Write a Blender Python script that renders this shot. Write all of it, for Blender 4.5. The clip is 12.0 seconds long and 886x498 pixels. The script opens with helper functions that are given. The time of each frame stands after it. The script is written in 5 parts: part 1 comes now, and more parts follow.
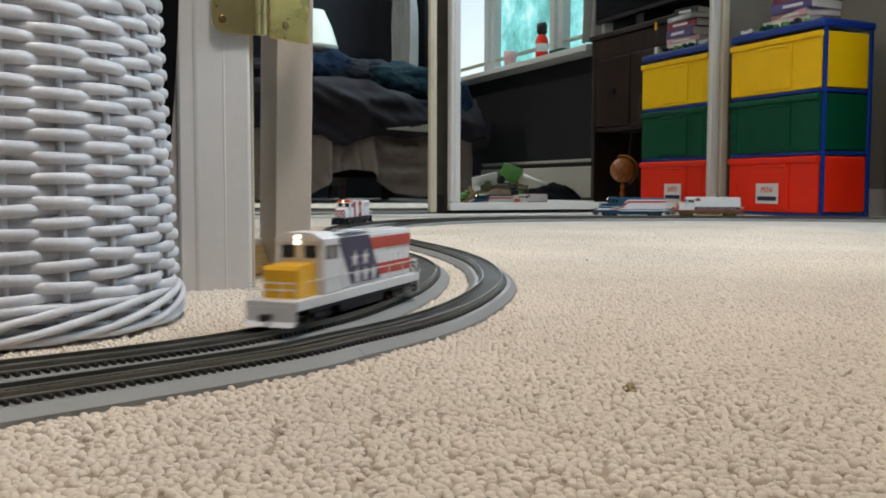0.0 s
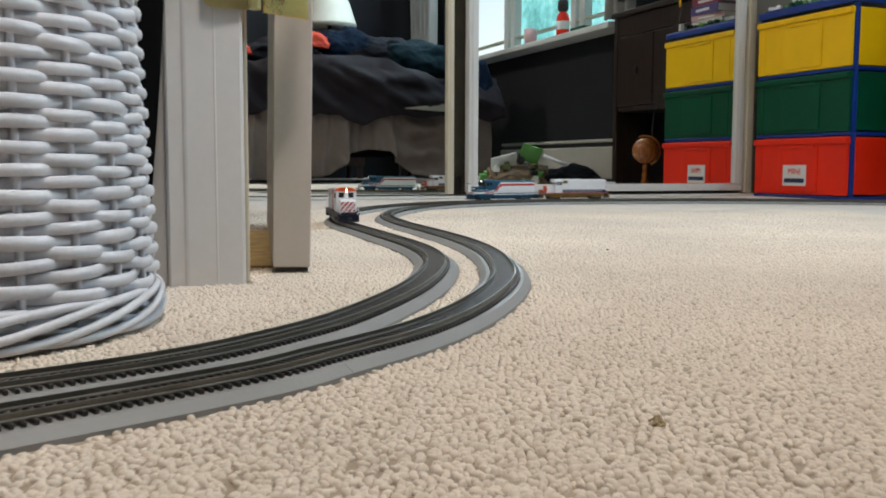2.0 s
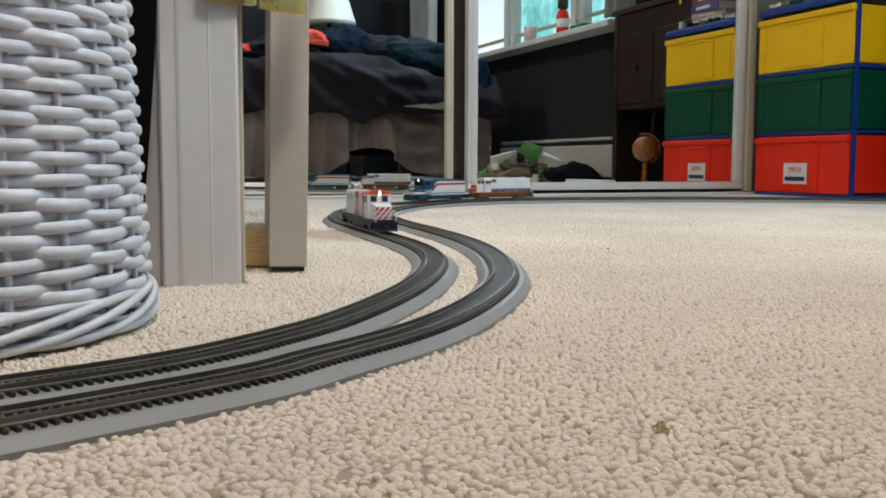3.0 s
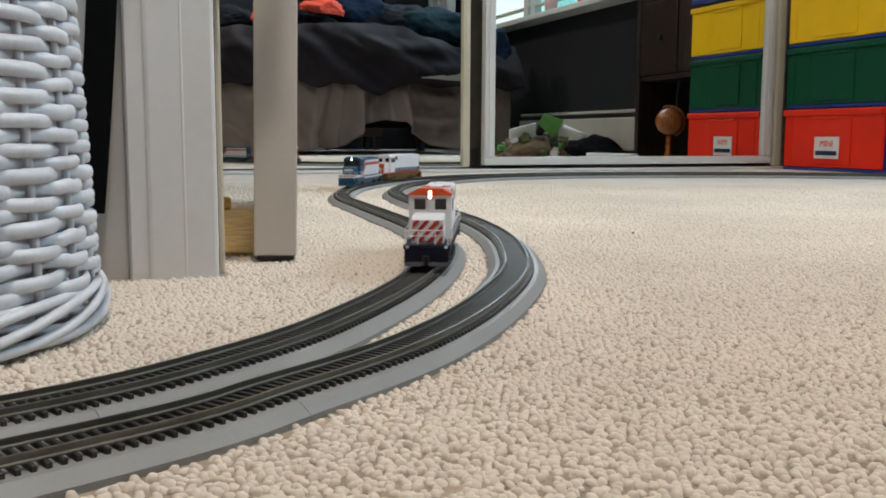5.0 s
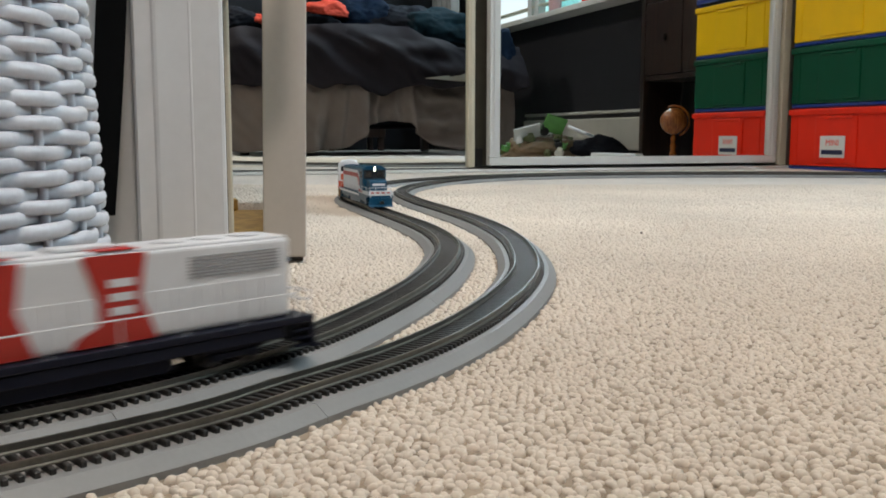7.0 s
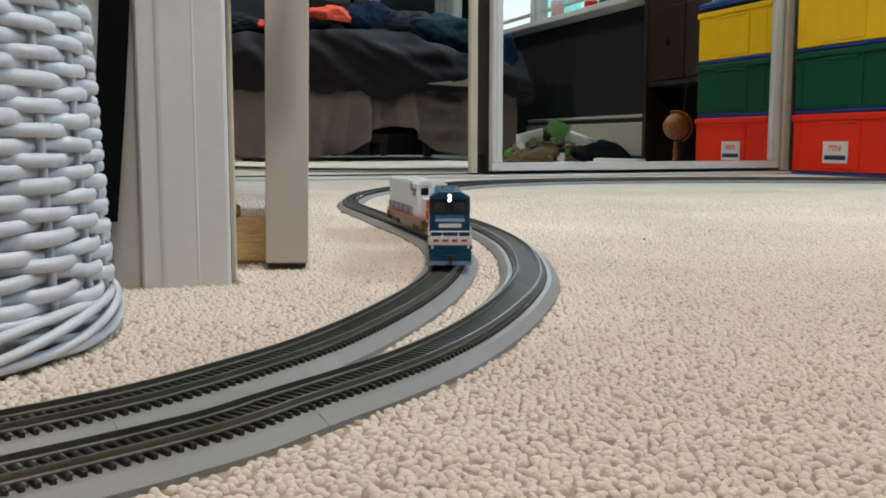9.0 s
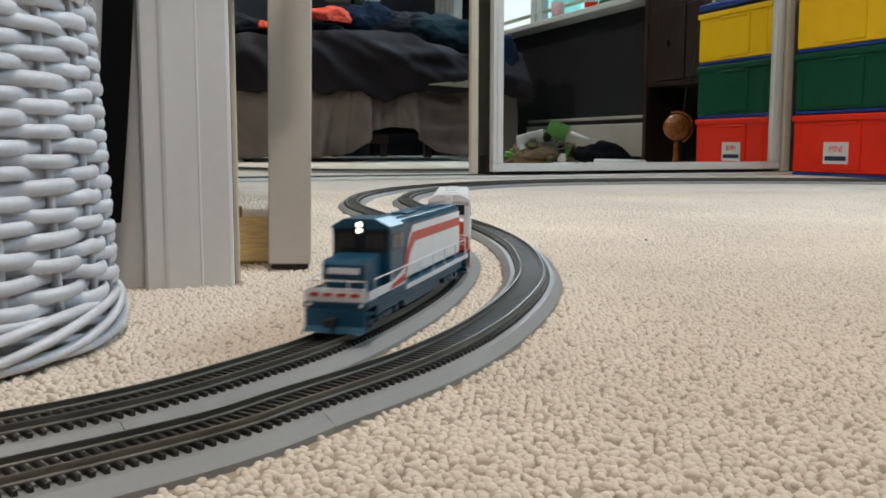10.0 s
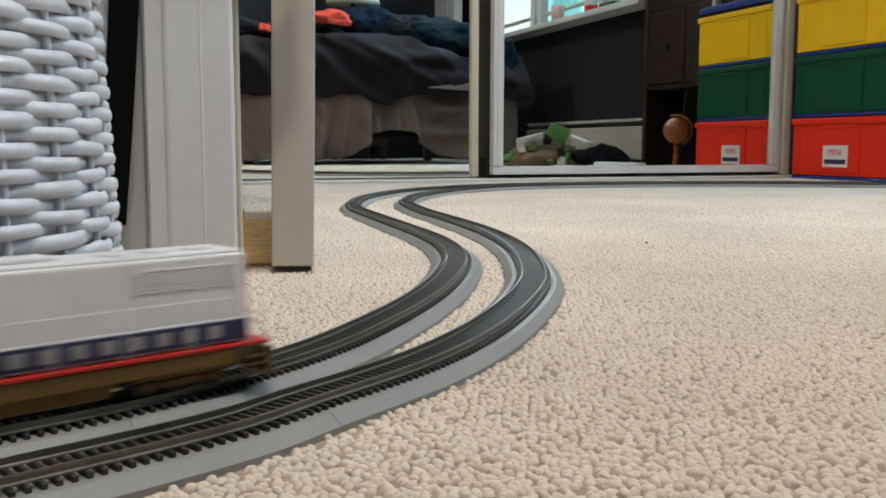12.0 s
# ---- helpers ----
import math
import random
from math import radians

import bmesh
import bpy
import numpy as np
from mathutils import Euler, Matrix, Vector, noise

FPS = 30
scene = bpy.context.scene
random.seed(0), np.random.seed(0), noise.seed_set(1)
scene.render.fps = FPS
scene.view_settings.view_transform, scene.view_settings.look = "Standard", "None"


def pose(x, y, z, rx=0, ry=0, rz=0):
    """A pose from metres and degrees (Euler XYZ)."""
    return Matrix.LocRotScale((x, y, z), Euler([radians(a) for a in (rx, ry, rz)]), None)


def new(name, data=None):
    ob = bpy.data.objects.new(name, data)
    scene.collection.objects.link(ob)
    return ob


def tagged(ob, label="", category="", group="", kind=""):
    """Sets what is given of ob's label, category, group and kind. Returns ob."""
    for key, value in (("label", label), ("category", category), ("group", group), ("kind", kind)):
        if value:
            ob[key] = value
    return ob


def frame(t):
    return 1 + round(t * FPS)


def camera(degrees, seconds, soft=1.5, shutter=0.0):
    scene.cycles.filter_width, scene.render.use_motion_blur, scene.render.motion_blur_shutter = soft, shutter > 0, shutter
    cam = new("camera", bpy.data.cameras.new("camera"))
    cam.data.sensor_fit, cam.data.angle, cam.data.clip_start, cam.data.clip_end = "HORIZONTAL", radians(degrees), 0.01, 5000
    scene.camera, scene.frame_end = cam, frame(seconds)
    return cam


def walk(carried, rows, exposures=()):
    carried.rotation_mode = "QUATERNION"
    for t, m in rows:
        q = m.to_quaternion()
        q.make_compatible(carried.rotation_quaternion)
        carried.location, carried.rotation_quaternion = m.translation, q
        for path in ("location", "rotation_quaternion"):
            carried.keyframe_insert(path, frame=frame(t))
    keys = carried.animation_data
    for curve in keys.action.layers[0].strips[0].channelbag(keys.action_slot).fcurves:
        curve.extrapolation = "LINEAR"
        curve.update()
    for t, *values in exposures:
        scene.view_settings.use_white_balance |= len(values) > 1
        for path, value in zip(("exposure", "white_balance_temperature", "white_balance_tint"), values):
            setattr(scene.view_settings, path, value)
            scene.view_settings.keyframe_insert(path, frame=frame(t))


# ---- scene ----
LENS = 50.85
PITCH = 83.47
cam = camera(LENS, 12.0, soft=1.85, shutter=0.8)
walk(cam, [
    (0.0, pose(-0.0242, -0.1710, 0.0939, 86.187, -0.127, -2.826)),
    (0.5, pose(-0.0244, -0.1695, 0.0940, 86.165, -0.126, -2.875)),
    (1.0, pose(-0.0259, -0.1715, 0.0949, 86.203, -0.121, -3.038)),
    (1.5, pose(-0.0244, -0.1617, 0.0966, 85.990, -0.130, -2.932)),
    (2.0, pose(-0.0111, -0.1073, 0.1009, 84.910, -0.182, -1.573)),
    (2.5, pose(-0.0103, -0.0959, 0.1015, 84.730, -0.185, -1.581)),
    (3.0, pose(-0.0096, -0.0959, 0.1009, 84.799, -0.183, -1.590)),
    (3.2, pose(-0.0096, -0.0959, 0.1009, 84.799, -0.183, -1.590)),
    (4.8, pose(0.0044, -0.0025, 0.1043, PITCH - 0.359, 0, -0.402) @ pose(0, 0, 0, 0, 0, 0.228)),
    (5.0, pose(0.0044, -0.0025, 0.1043, PITCH - 0.359, 0, -0.402) @ pose(0, 0, 0, 0, 0, 0.228)),
    (5.5, pose(0.0024, 0.0003, 0.1045, PITCH - 0.411, 0, -0.469) @ pose(0, 0, 0, 0, 0, 0.329)),
    (6.0, pose(0.0022, 0.0005, 0.1041, PITCH - 0.312, 0, -0.395) @ pose(0, 0, 0, 0, 0, 0.213)),
    (6.5, pose(0.0022, 0.0034, 0.1046, PITCH - 0.319, 0, -0.262) @ pose(0, 0, 0, 0, 0, 0.054)),
    (7.0, pose(-0.0001, -0.0016, 0.1044, PITCH - 0.329, 0, -0.161) @ pose(0, 0, 0, 0, 0, 0.019)),
    (9.0, pose(-0.0000, -0.0003, 0.1054, PITCH - 0.018, 0, 0.000) @ pose(0, 0, 0, 0, 0, 0.010)),
    (9.5, pose(-0.0013, -0.0002, 0.1054, PITCH + 0.018, 0, -0.015) @ pose(0, 0, 0, 0, 0, -0.042)),
    (10.0, pose(-0.0022, -0.0012, 0.1056, PITCH + 0.026, 0, -0.003) @ pose(0, 0, 0, 0, 0, 0.018)),
    (10.5, pose(-0.0032, -0.0051, 0.1064, PITCH + 0.017, 0, -0.033) @ pose(0, 0, 0, 0, 0, -0.014)),
    (11.0, pose(-0.0020, -0.0021, 0.1044, PITCH + 0.125, 0, -0.066) @ pose(0, 0, 0, 0, 0, 0.066)),
    (11.5, pose(-0.0058, -0.0095, 0.1070, PITCH + 0.127, 0, -0.117) @ pose(0, 0, 0, 0, 0, -0.027)),
    (12.0, pose(-0.0043, -0.0062, 0.1058, PITCH + 0.198, 0, -0.034) @ pose(0, 0, 0, 0, 0, 0.074)),
])
# ---- world and light ----
world = bpy.data.worlds.new("world")
scene.world = world
world.use_nodes = True
wn = world.node_tree
sky = wn.nodes.new("ShaderNodeTexSky")
sky.sky_type = "NISHITA"
sky.sun_disc = False
sky.sun_elevation, sky.sun_rotation = radians(40), radians(120)
wn.links.new(sky.outputs[0], wn.nodes["Background"].inputs[0])
wn.nodes["Background"].inputs[1].default_value = 0.12

# The room is turned by TURN from the lens axis. a runs along the mirror wall, b comes out of it.
TURN = 20.0
RX, RY = 0.145, 2.84


def room(a, b, z=0.0, turn=0.0):
    """A pose at a metres along the mirror wall and b metres in front of it; local y points to the wall."""
    c, s = math.cos(radians(TURN)), math.sin(radians(TURN))
    return pose(RX + a * c + b * s, RY + a * s - b * c, z, 0, 0, TURN + turn)


def area(name, m, w, h, watts, colour):
    data = bpy.data.lights.new(name, "AREA")
    data.shape, data.size, data.size_y, data.energy, data.color = "RECTANGLE", w, h, watts, colour
    ob = new(name, data)
    ob.matrix_world = m
    return ob


WALL_A = 1.50      # window wall
ROOM_BACK = 4.7    # wall behind the lens
# daylight in the window opening, facing into the room
wl = room(WALL_A + 0.03, 2.70, 1.84)
area("window_daylight", wl @ pose(0, 0, 0, 0, 90, 0), 0.36, 2.3, 80, (0.68, 0.85, 1.0))
# two assumed ceiling lamps: one over open floor, a fill added before closet doors
# the second entry brightens the drawers and the floor behind the open door
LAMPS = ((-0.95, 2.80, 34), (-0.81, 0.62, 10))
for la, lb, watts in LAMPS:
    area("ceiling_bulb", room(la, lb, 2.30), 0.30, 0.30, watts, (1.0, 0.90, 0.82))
# ---- materials ----
def mat(name, colour, rough=0.5, metal=0.0, vary=0.15, scale=40.0, fine=400.0, bump=0.1, dist=0.001, spec=0.5, coat=0.0, random_amount=0.0, dark=None, emit=0.0):
    """A surface with broad stains and fine grain in colour, gloss and relief."""
    m = bpy.data.materials.new(name)
    m.use_nodes = True
    nt = m.node_tree
    bs = nt.nodes["Principled BSDF"]
    tc = nt.nodes.new("ShaderNodeTexCoord")
    broad = nt.nodes.new("ShaderNodeTexNoise")
    broad.inputs["Scale"].default_value, broad.inputs["Detail"].default_value = scale, 4
    grain = nt.nodes.new("ShaderNodeTexNoise")
    grain.inputs["Scale"].default_value, grain.inputs["Detail"].default_value = fine, 3
    for n in (broad, grain):
        nt.links.new(tc.outputs["Object"], n.inputs["Vector"])
    add = nt.nodes.new("ShaderNodeMath")
    add.operation = "MULTIPLY_ADD"
    nt.links.new(grain.outputs[0], add.inputs[0])
    add.inputs[1].default_value = 0.4
    nt.links.new(broad.outputs[0], add.inputs[2])
    ramp = nt.nodes.new("ShaderNodeValToRGB")
    lo = dark or tuple(c * (1 - vary) for c in colour)
    hi = tuple(min(1, c * (1 + vary * 0.6)) for c in colour)
    ramp.color_ramp.elements[0].position, ramp.color_ramp.elements[0].color = 0.45, (*lo, 1)
    ramp.color_ramp.elements[1].position, ramp.color_ramp.elements[1].color = 0.95, (*hi, 1)
    nt.links.new(add.outputs[0], ramp.inputs[0])
    last = ramp.outputs[0]
    if random_amount:
        info = nt.nodes.new("ShaderNodeObjectInfo")
        mr = nt.nodes.new("ShaderNodeMapRange")
        mr.inputs[3].default_value, mr.inputs[4].default_value = 1 - random_amount, 1 + random_amount
        nt.links.new(info.outputs["Random"], mr.inputs[0])
        hsv = nt.nodes.new("ShaderNodeHueSaturation")
        nt.links.new(mr.outputs[0], hsv.inputs["Value"])
        nt.links.new(last, hsv.inputs["Color"])
        last = hsv.outputs[0]
    nt.links.new(last, bs.inputs["Base Color"])
    rr = nt.nodes.new("ShaderNodeMapRange")
    rr.inputs[3].default_value, rr.inputs[4].default_value = max(0.02, rough - 0.1), min(1, rough + 0.1)
    nt.links.new(broad.outputs[0], rr.inputs[0])
    nt.links.new(rr.outputs[0], bs.inputs["Roughness"])
    bs.inputs["Metallic"].default_value = metal
    bs.inputs["Specular IOR Level"].default_value = spec
    bs.inputs["Coat Weight"].default_value = coat
    if bump:
        b = nt.nodes.new("ShaderNodeBump")
        b.inputs["Strength"].default_value, b.inputs["Distance"].default_value = bump, dist
        nt.links.new(add.outputs[0], b.inputs["Height"])
        nt.links.new(b.outputs[0], bs.inputs["Normal"])
    if emit:
        bs.inputs["Emission Color"].default_value = (*colour, 1)
        bs.inputs["Emission Strength"].default_value = emit
    return m


def carpet_material(name):
    """Looped cream pile: knobbly cells, with broad dirt and a touch of grey."""
    m = mat(name, (0.68, 0.62, 0.56), 0.95, 0, 0.14, 3.0, 90.0, 0, spec=0.1)
    nt = m.node_tree
    tc = nt.nodes.new("ShaderNodeTexCoord")
    vo = nt.nodes.new("ShaderNodeTexVoronoi")
    vo.inputs["Scale"].default_value = 190
    nt.links.new(tc.outputs["Object"], vo.inputs["Vector"])
    b = nt.nodes.new("ShaderNodeBump")
    b.invert = True
    b.inputs["Strength"].default_value, b.inputs["Distance"].default_value = 0.7, 0.003
    nt.links.new(vo.outputs["Distance"], b.inputs["Height"])
    nt.links.new(b.outputs[0], nt.nodes["Principled BSDF"].inputs["Normal"])
    return m


def wood_material(name, light, dark, scale=1.0, rough=0.35):
    m = mat(name, light, rough, 0, 0.1, 30, 300, 0.1)
    nt = m.node_tree
    tc = nt.nodes.new("ShaderNodeTexCoord")
    mp = nt.nodes.new("ShaderNodeMapping")
    mp.inputs["Scale"].default_value = (14 * scale, 14 * scale, 1.5 * scale)
    nt.links.new(tc.outputs["Object"], mp.inputs["Vector"])
    wv = nt.nodes.new("ShaderNodeTexNoise")
    wv.inputs["Scale"].default_value, wv.inputs["Detail"].default_value, wv.inputs["Distortion"].default_value = 4, 6, 0.6
    nt.links.new(mp.outputs[0], wv.inputs["Vector"])
    ramp = nt.nodes.new("ShaderNodeValToRGB")
    ramp.color_ramp.elements[0].position, ramp.color_ramp.elements[0].color = 0.35, (*dark, 1)
    ramp.color_ramp.elements[1].position, ramp.color_ramp.elements[1].color = 0.7, (*light, 1)
    nt.links.new(wv.outputs[0], ramp.inputs[0])
    nt.links.new(ramp.outputs[0], nt.nodes["Principled BSDF"].inputs["Base Color"])
    return m


M_CARPET = carpet_material("cream_loop_carpet")
M_PILE = mat("cream_wool_loop", (0.72, 0.63, 0.53), 0.95, 0, 0.20, 2.5, 900, 0.5, 0.0006, spec=0.1)
# brown backing, its colour darkened to paint shade into the pits
M_SHADED_BACKING = mat("shaded_brown_backing", (0.36, 0.29, 0.22), 0.95, 0, 0.3, 30, 500, 0.4, spec=0.05)
M_ROADBED = mat("grey_moulded_plastic", (0.25, 0.247, 0.24), 0.5, 0, 0.10, 25, 500, 0.06)
M_TIE = mat("black_tie_plastic", (0.022, 0.02, 0.018), 0.5, 0, 0.3, 60, 700, 0.15, random_amount=0.25)
M_RAIL = mat("nickel_rail", (0.20, 0.19, 0.165), 0.45, 0.8, 0.3, 40, 600, 0.05)
M_TRIM = mat("white_gloss_paint", (0.68, 0.67, 0.655), 0.35, 0, 0.07, 6, 120, 0.12)
M_DOORPAINT = mat("cream_door_paint", (0.52, 0.47, 0.42), 0.45, 0, 0.08, 6, 160, 0.12)
# pale beige wall; the shadow on it is put into this darker taupe
M_WALL = mat("taupe_shaded_wall_paint", (0.27, 0.25, 0.215), 0.8, 0, 0.06, 3, 250, 0.15)
M_DARKWALL = mat("charcoal_wall_paint", (0.016, 0.016, 0.019), 0.8, 0, 0.2, 3, 250, 0.15, spec=0.2)
M_HALLWALL = mat("pale_grey_wall_paint", (0.52, 0.51, 0.49), 0.8, 0, 0.06, 3, 250, 0.15)
M_CEIL = mat("white_ceiling_paint", (0.75, 0.74, 0.70), 0.9, 0, 0.05, 4, 250, 0.3)
M_BRASS = mat("brass", (0.80, 0.56, 0.20), 0.28, 1.0, 0.15, 30, 500, 0.06)
M_BRASSPALE = mat("pale_brass", (0.78, 0.66, 0.30), 0.3, 0.9, 0.12, 30, 500, 0.06)
M_MIRROR = mat("mirror_glass", (0.86, 0.90, 0.88), 0.0, 1.0, 0.0, 3, 20, 0)
M_MIRROR.node_tree.nodes["Principled BSDF"].inputs["Roughness"].default_value = 0.0
for lk in list(M_MIRROR.node_tree.nodes["Principled BSDF"].inputs["Roughness"].links):
    M_MIRROR.node_tree.links.remove(lk)
M_FRAME = mat("satin_white_metal", (0.62, 0.61, 0.58), 0.35, 0.0, 0.05, 4, 300, 0.04)
M_BEIGE = mat("beige_metal", (0.60, 0.53, 0.40), 0.4, 0.1, 0.1, 10, 300, 0.05)
M_WICKER = mat("white_painted_wicker", (0.66, 0.665, 0.70), 0.35, 0, 0.18, 30, 350, 0.25, 0.001)
M_BLACK = mat("black_webbing", (0.012, 0.012, 0.014), 0.6, 0, 0.3, 60, 900, 0.3)
M_YELLOW = mat("yellow_plastic", (0.90, 0.53, 0.002), 0.42, 0, 0.06, 12, 400, 0.04, spec=0.25)
M_GREEN = mat("green_plastic", (0.0004, 0.066, 0.029), 0.45, 0, 0.1, 12, 400, 0.04, spec=0.2)
M_RED = mat("red_plastic", (0.82, 0.024, 0.004), 0.42, 0, 0.08, 12, 400, 0.04, spec=0.25)
M_BLUE = mat("blue_plastic", (0.004, 0.035, 0.26), 0.35, 0, 0.1, 12, 400, 0.04)
M_WHITE = mat("white_plastic", (0.74, 0.74, 0.74), 0.4, 0, 0.05, 40, 500, 0.04)
M_LABEL = mat("white_label", (0.72, 0.72, 0.70), 0.5, 0, 0.05, 40, 500, 0.03)
M_AMBER = wood_material("amber_varnished_wood", (0.42, 0.15, 0.03), (0.22, 0.06, 0.012), 2, 0.2)
M_DARKWOOD = wood_material("dark_stained_wood", (0.032, 0.016, 0.010), (0.012, 0.007, 0.005), 1, 0.35)
M_BLACKWOOD = mat("black_lacquer", (0.010, 0.009, 0.009), 0.4, 0, 0.3, 6, 200, 0.06)
M_EDGEGREY = mat("dark_olive_metal", (0.08, 0.073, 0.055), 0.5, 0.5, 0.25, 20, 500, 0.1)
M_WEBBING = mat("black_nylon_webbing", (0.004, 0.004, 0.004), 0.95, 0, 0.2, 40, 900, 0.3, spec=0.05)
M_DARKBRASS = mat("tarnished_brass", (0.22, 0.13, 0.05), 0.45, 0.8, 0.3, 60, 600, 0.1)
M_TANBOARD = mat("tan_hardboard", (0.58, 0.38, 0.12), 0.8, 0, 0.35, 60, 500, 0.4, 0.002, dark=(0.36, 0.22, 0.06))
M_LOCOWHITE = mat("white_model_paint", (0.72, 0.72, 0.73), 0.35, 0, 0.06, 60, 900, 0.05)
M_LOCORED = mat("red_model_paint", (0.46, 0.022, 0.014), 0.35, 0, 0.1, 60, 900, 0.05)
M_LOCOORANGE = mat("orange_red_model_paint", (0.62, 0.085, 0.02), 0.35, 0, 0.1, 60, 900, 0.05)
M_LOCONAVY = mat("navy_model_paint", (0.012, 0.018, 0.075), 0.35, 0, 0.1, 60, 900, 0.05)
M_LOCOTEAL = mat("teal_blue_model_paint", (0.002, 0.056, 0.112), 0.35, 0, 0.15, 60, 900, 0.05)
M_LOCOYELLOW = mat("yellow_model_paint", (0.80, 0.42, 0.008), 0.35, 0, 0.08, 60, 900, 0.05)
M_LOCOBLACK = mat("black_model_paint", (0.006, 0.007, 0.018), 0.5, 0, 0.2, 60, 900, 0.08, spec=0.3)
M_LOCOBRONZE = mat("bronze_model_paint", (0.17, 0.095, 0.022), 0.4, 0.2, 0.2, 60, 900, 0.08)
M_LOCOGREY = mat("grey_model_paint", (0.36, 0.36, 0.37), 0.45, 0, 0.1, 60, 900, 0.08)
M_SMOKEGLASS = mat("dark_cab_glass", (0.012, 0.012, 0.014), 0.12, 0, 0.1, 60, 900, 0)
M_HEADLAMP = mat("lit_headlamp", (1.0, 0.86, 0.62), 0.4, 0, 0.02, 60, 900, 0, emit=7.0)
M_WHEEL = mat("blackened_wheel_metal", (0.06, 0.055, 0.05), 0.4, 0.8, 0.2, 60, 900, 0.05)
M_CLEAR = mat("frosted_glazing", (0.75, 0.75, 0.76), 0.25, 0, 0.05, 60, 900, 0)
M_DUVET = mat("dark_grey_violet_cotton", (0.019, 0.0155, 0.019), 0.9, 0, 0.25, 5, 500, 0.3, 0.002, spec=0.15)
M_SHEET = mat("taupe_cotton_sheet", (0.165, 0.128, 0.112), 0.9, 0, 0.2, 5, 500, 0.3, 0.002, spec=0.15)
M_SHEETLIGHT = mat("pale_cotton_hem", (0.26, 0.24, 0.20), 0.9, 0, 0.15, 5, 500, 0.3, 0.002, spec=0.15)
M_NAVYCLOTH = mat("navy_denim", (0.005, 0.013, 0.030), 0.9, 0, 0.35, 12, 700, 0.4, 0.002, spec=0.1)
M_TEALCLOTH = mat("dark_teal_cloth", (0.005, 0.015, 0.021), 0.9, 0, 0.35, 12, 700, 0.4, 0.002, spec=0.1)
M_CORALCLOTH = mat("coral_red_cloth", (0.60, 0.075, 0.045), 0.85, 0, 0.2, 12, 700, 0.4, 0.002, spec=0.1)
M_BLACKCLOTH = mat("black_cloth", (0.012, 0.013, 0.018), 0.9, 0, 0.3, 12, 700, 0.4, 0.002, spec=0.1)
M_SHADE = mat("cream_lampshade", (0.62, 0.58, 0.50), 0.8, 0, 0.08, 10, 300, 0.2)
M_CURTAIN = mat("grey_curtain_cloth", (0.30, 0.29, 0.28), 0.9, 0, 0.15, 6, 500, 0.3, 0.002, spec=0.1)
M_HEATER = mat("cream_heater_enamel", (0.42, 0.39, 0.34), 0.45, 0, 0.12, 8, 300, 0.08)
M_PINK = mat("pink_ceramic", (0.60, 0.36, 0.36), 0.3, 0, 0.1, 20, 300, 0.03)
M_PAPER = mat("book_paper", (0.66, 0.62, 0.55), 0.8, 0, 0.1, 40, 900, 0.2)
M_PURPLE = mat("purple_cover", (0.10, 0.07, 0.22), 0.4, 0, 0.2, 30, 500, 0.05)
M_MAROON = mat("maroon_cover", (0.26, 0.04, 0.06), 0.4, 0, 0.2, 30, 500, 0.05)
M_OLIVE = mat("olive_toy_plastic", (0.10, 0.12, 0.035), 0.5, 0, 0.3, 30, 500, 0.1)
M_LIME = mat("green_toy_plastic", (0.10, 0.30, 0.06), 0.45, 0, 0.2, 30, 500, 0.05)
M_BROWNTOY = mat("brown_toy_plastic", (0.16, 0.10, 0.05), 0.6, 0, 0.3, 30, 500, 0.15)
M_CABLE = mat("dark_cable", (0.06, 0.055, 0.05), 0.5, 0, 0.1, 60, 900, 0.03)
M_LINT = mat("brown_lint", (0.46, 0.36, 0.22), 0.95, 0, 0.3, 200, 900, 0.4, spec=0.05)
# ---- building helpers ----
def link_mesh(name, bm, material, smooth=False):
    me = bpy.data.meshes.new(name)
    bm.normal_update()
    bm.to_mesh(me)
    bm.free()
    for mt in (material if isinstance(material, (list, tuple)) else [material]):
        me.materials.append(mt)
    if smooth:
        for p in me.polygons:
            p.use_smooth = True
    return me


def part(name, bm, material, parent, label="", m=None, smooth=False):
    ob = new(name, link_mesh(name, bm, material, smooth))
    ob.parent = parent
    if m is not None:
        ob.matrix_basis = m
    return tagged(ob, label)


def thing(name, m, label, category, group="", kind=""):
    ob = new(name)
    ob.empty_display_size = 0.05
    ob.matrix_world = m
    return tagged(ob, label, category, group, kind)


def solid(name, bm, material, m, label, category="", group="", kind="", smooth=False):
    ob = new(name, link_mesh(name, bm, material, smooth))
    ob.matrix_world = m
    return tagged(ob, label, category, group, kind)


def box(bm, x0, x1, y0, y1, z0, z1, bevel=0.0, seg=2, idx=0):
    """A box between two corners, its edges rounded by bevel."""
    r = bmesh.ops.create_cube(bm, size=1, matrix=Matrix.LocRotScale(((x0 + x1) / 2, (y0 + y1) / 2, (z0 + z1) / 2), None, (x1 - x0, y1 - y0, z1 - z0)))
    vs = r["verts"]
    fs = {f for v in vs for f in v.link_faces}
    if bevel:
        es = list({e for v in vs for e in v.link_edges})
        o = bmesh.ops.bevel(bm, geom=es, offset=bevel, segments=seg, affect="EDGES", profile=0.5)
        fs = set(o["faces"]) | {f for f in fs if f.is_valid}
        for v in vs:
            if v.is_valid:
                fs |= set(v.link_faces)
    for f in fs:
        f.material_index = idx
    return bm


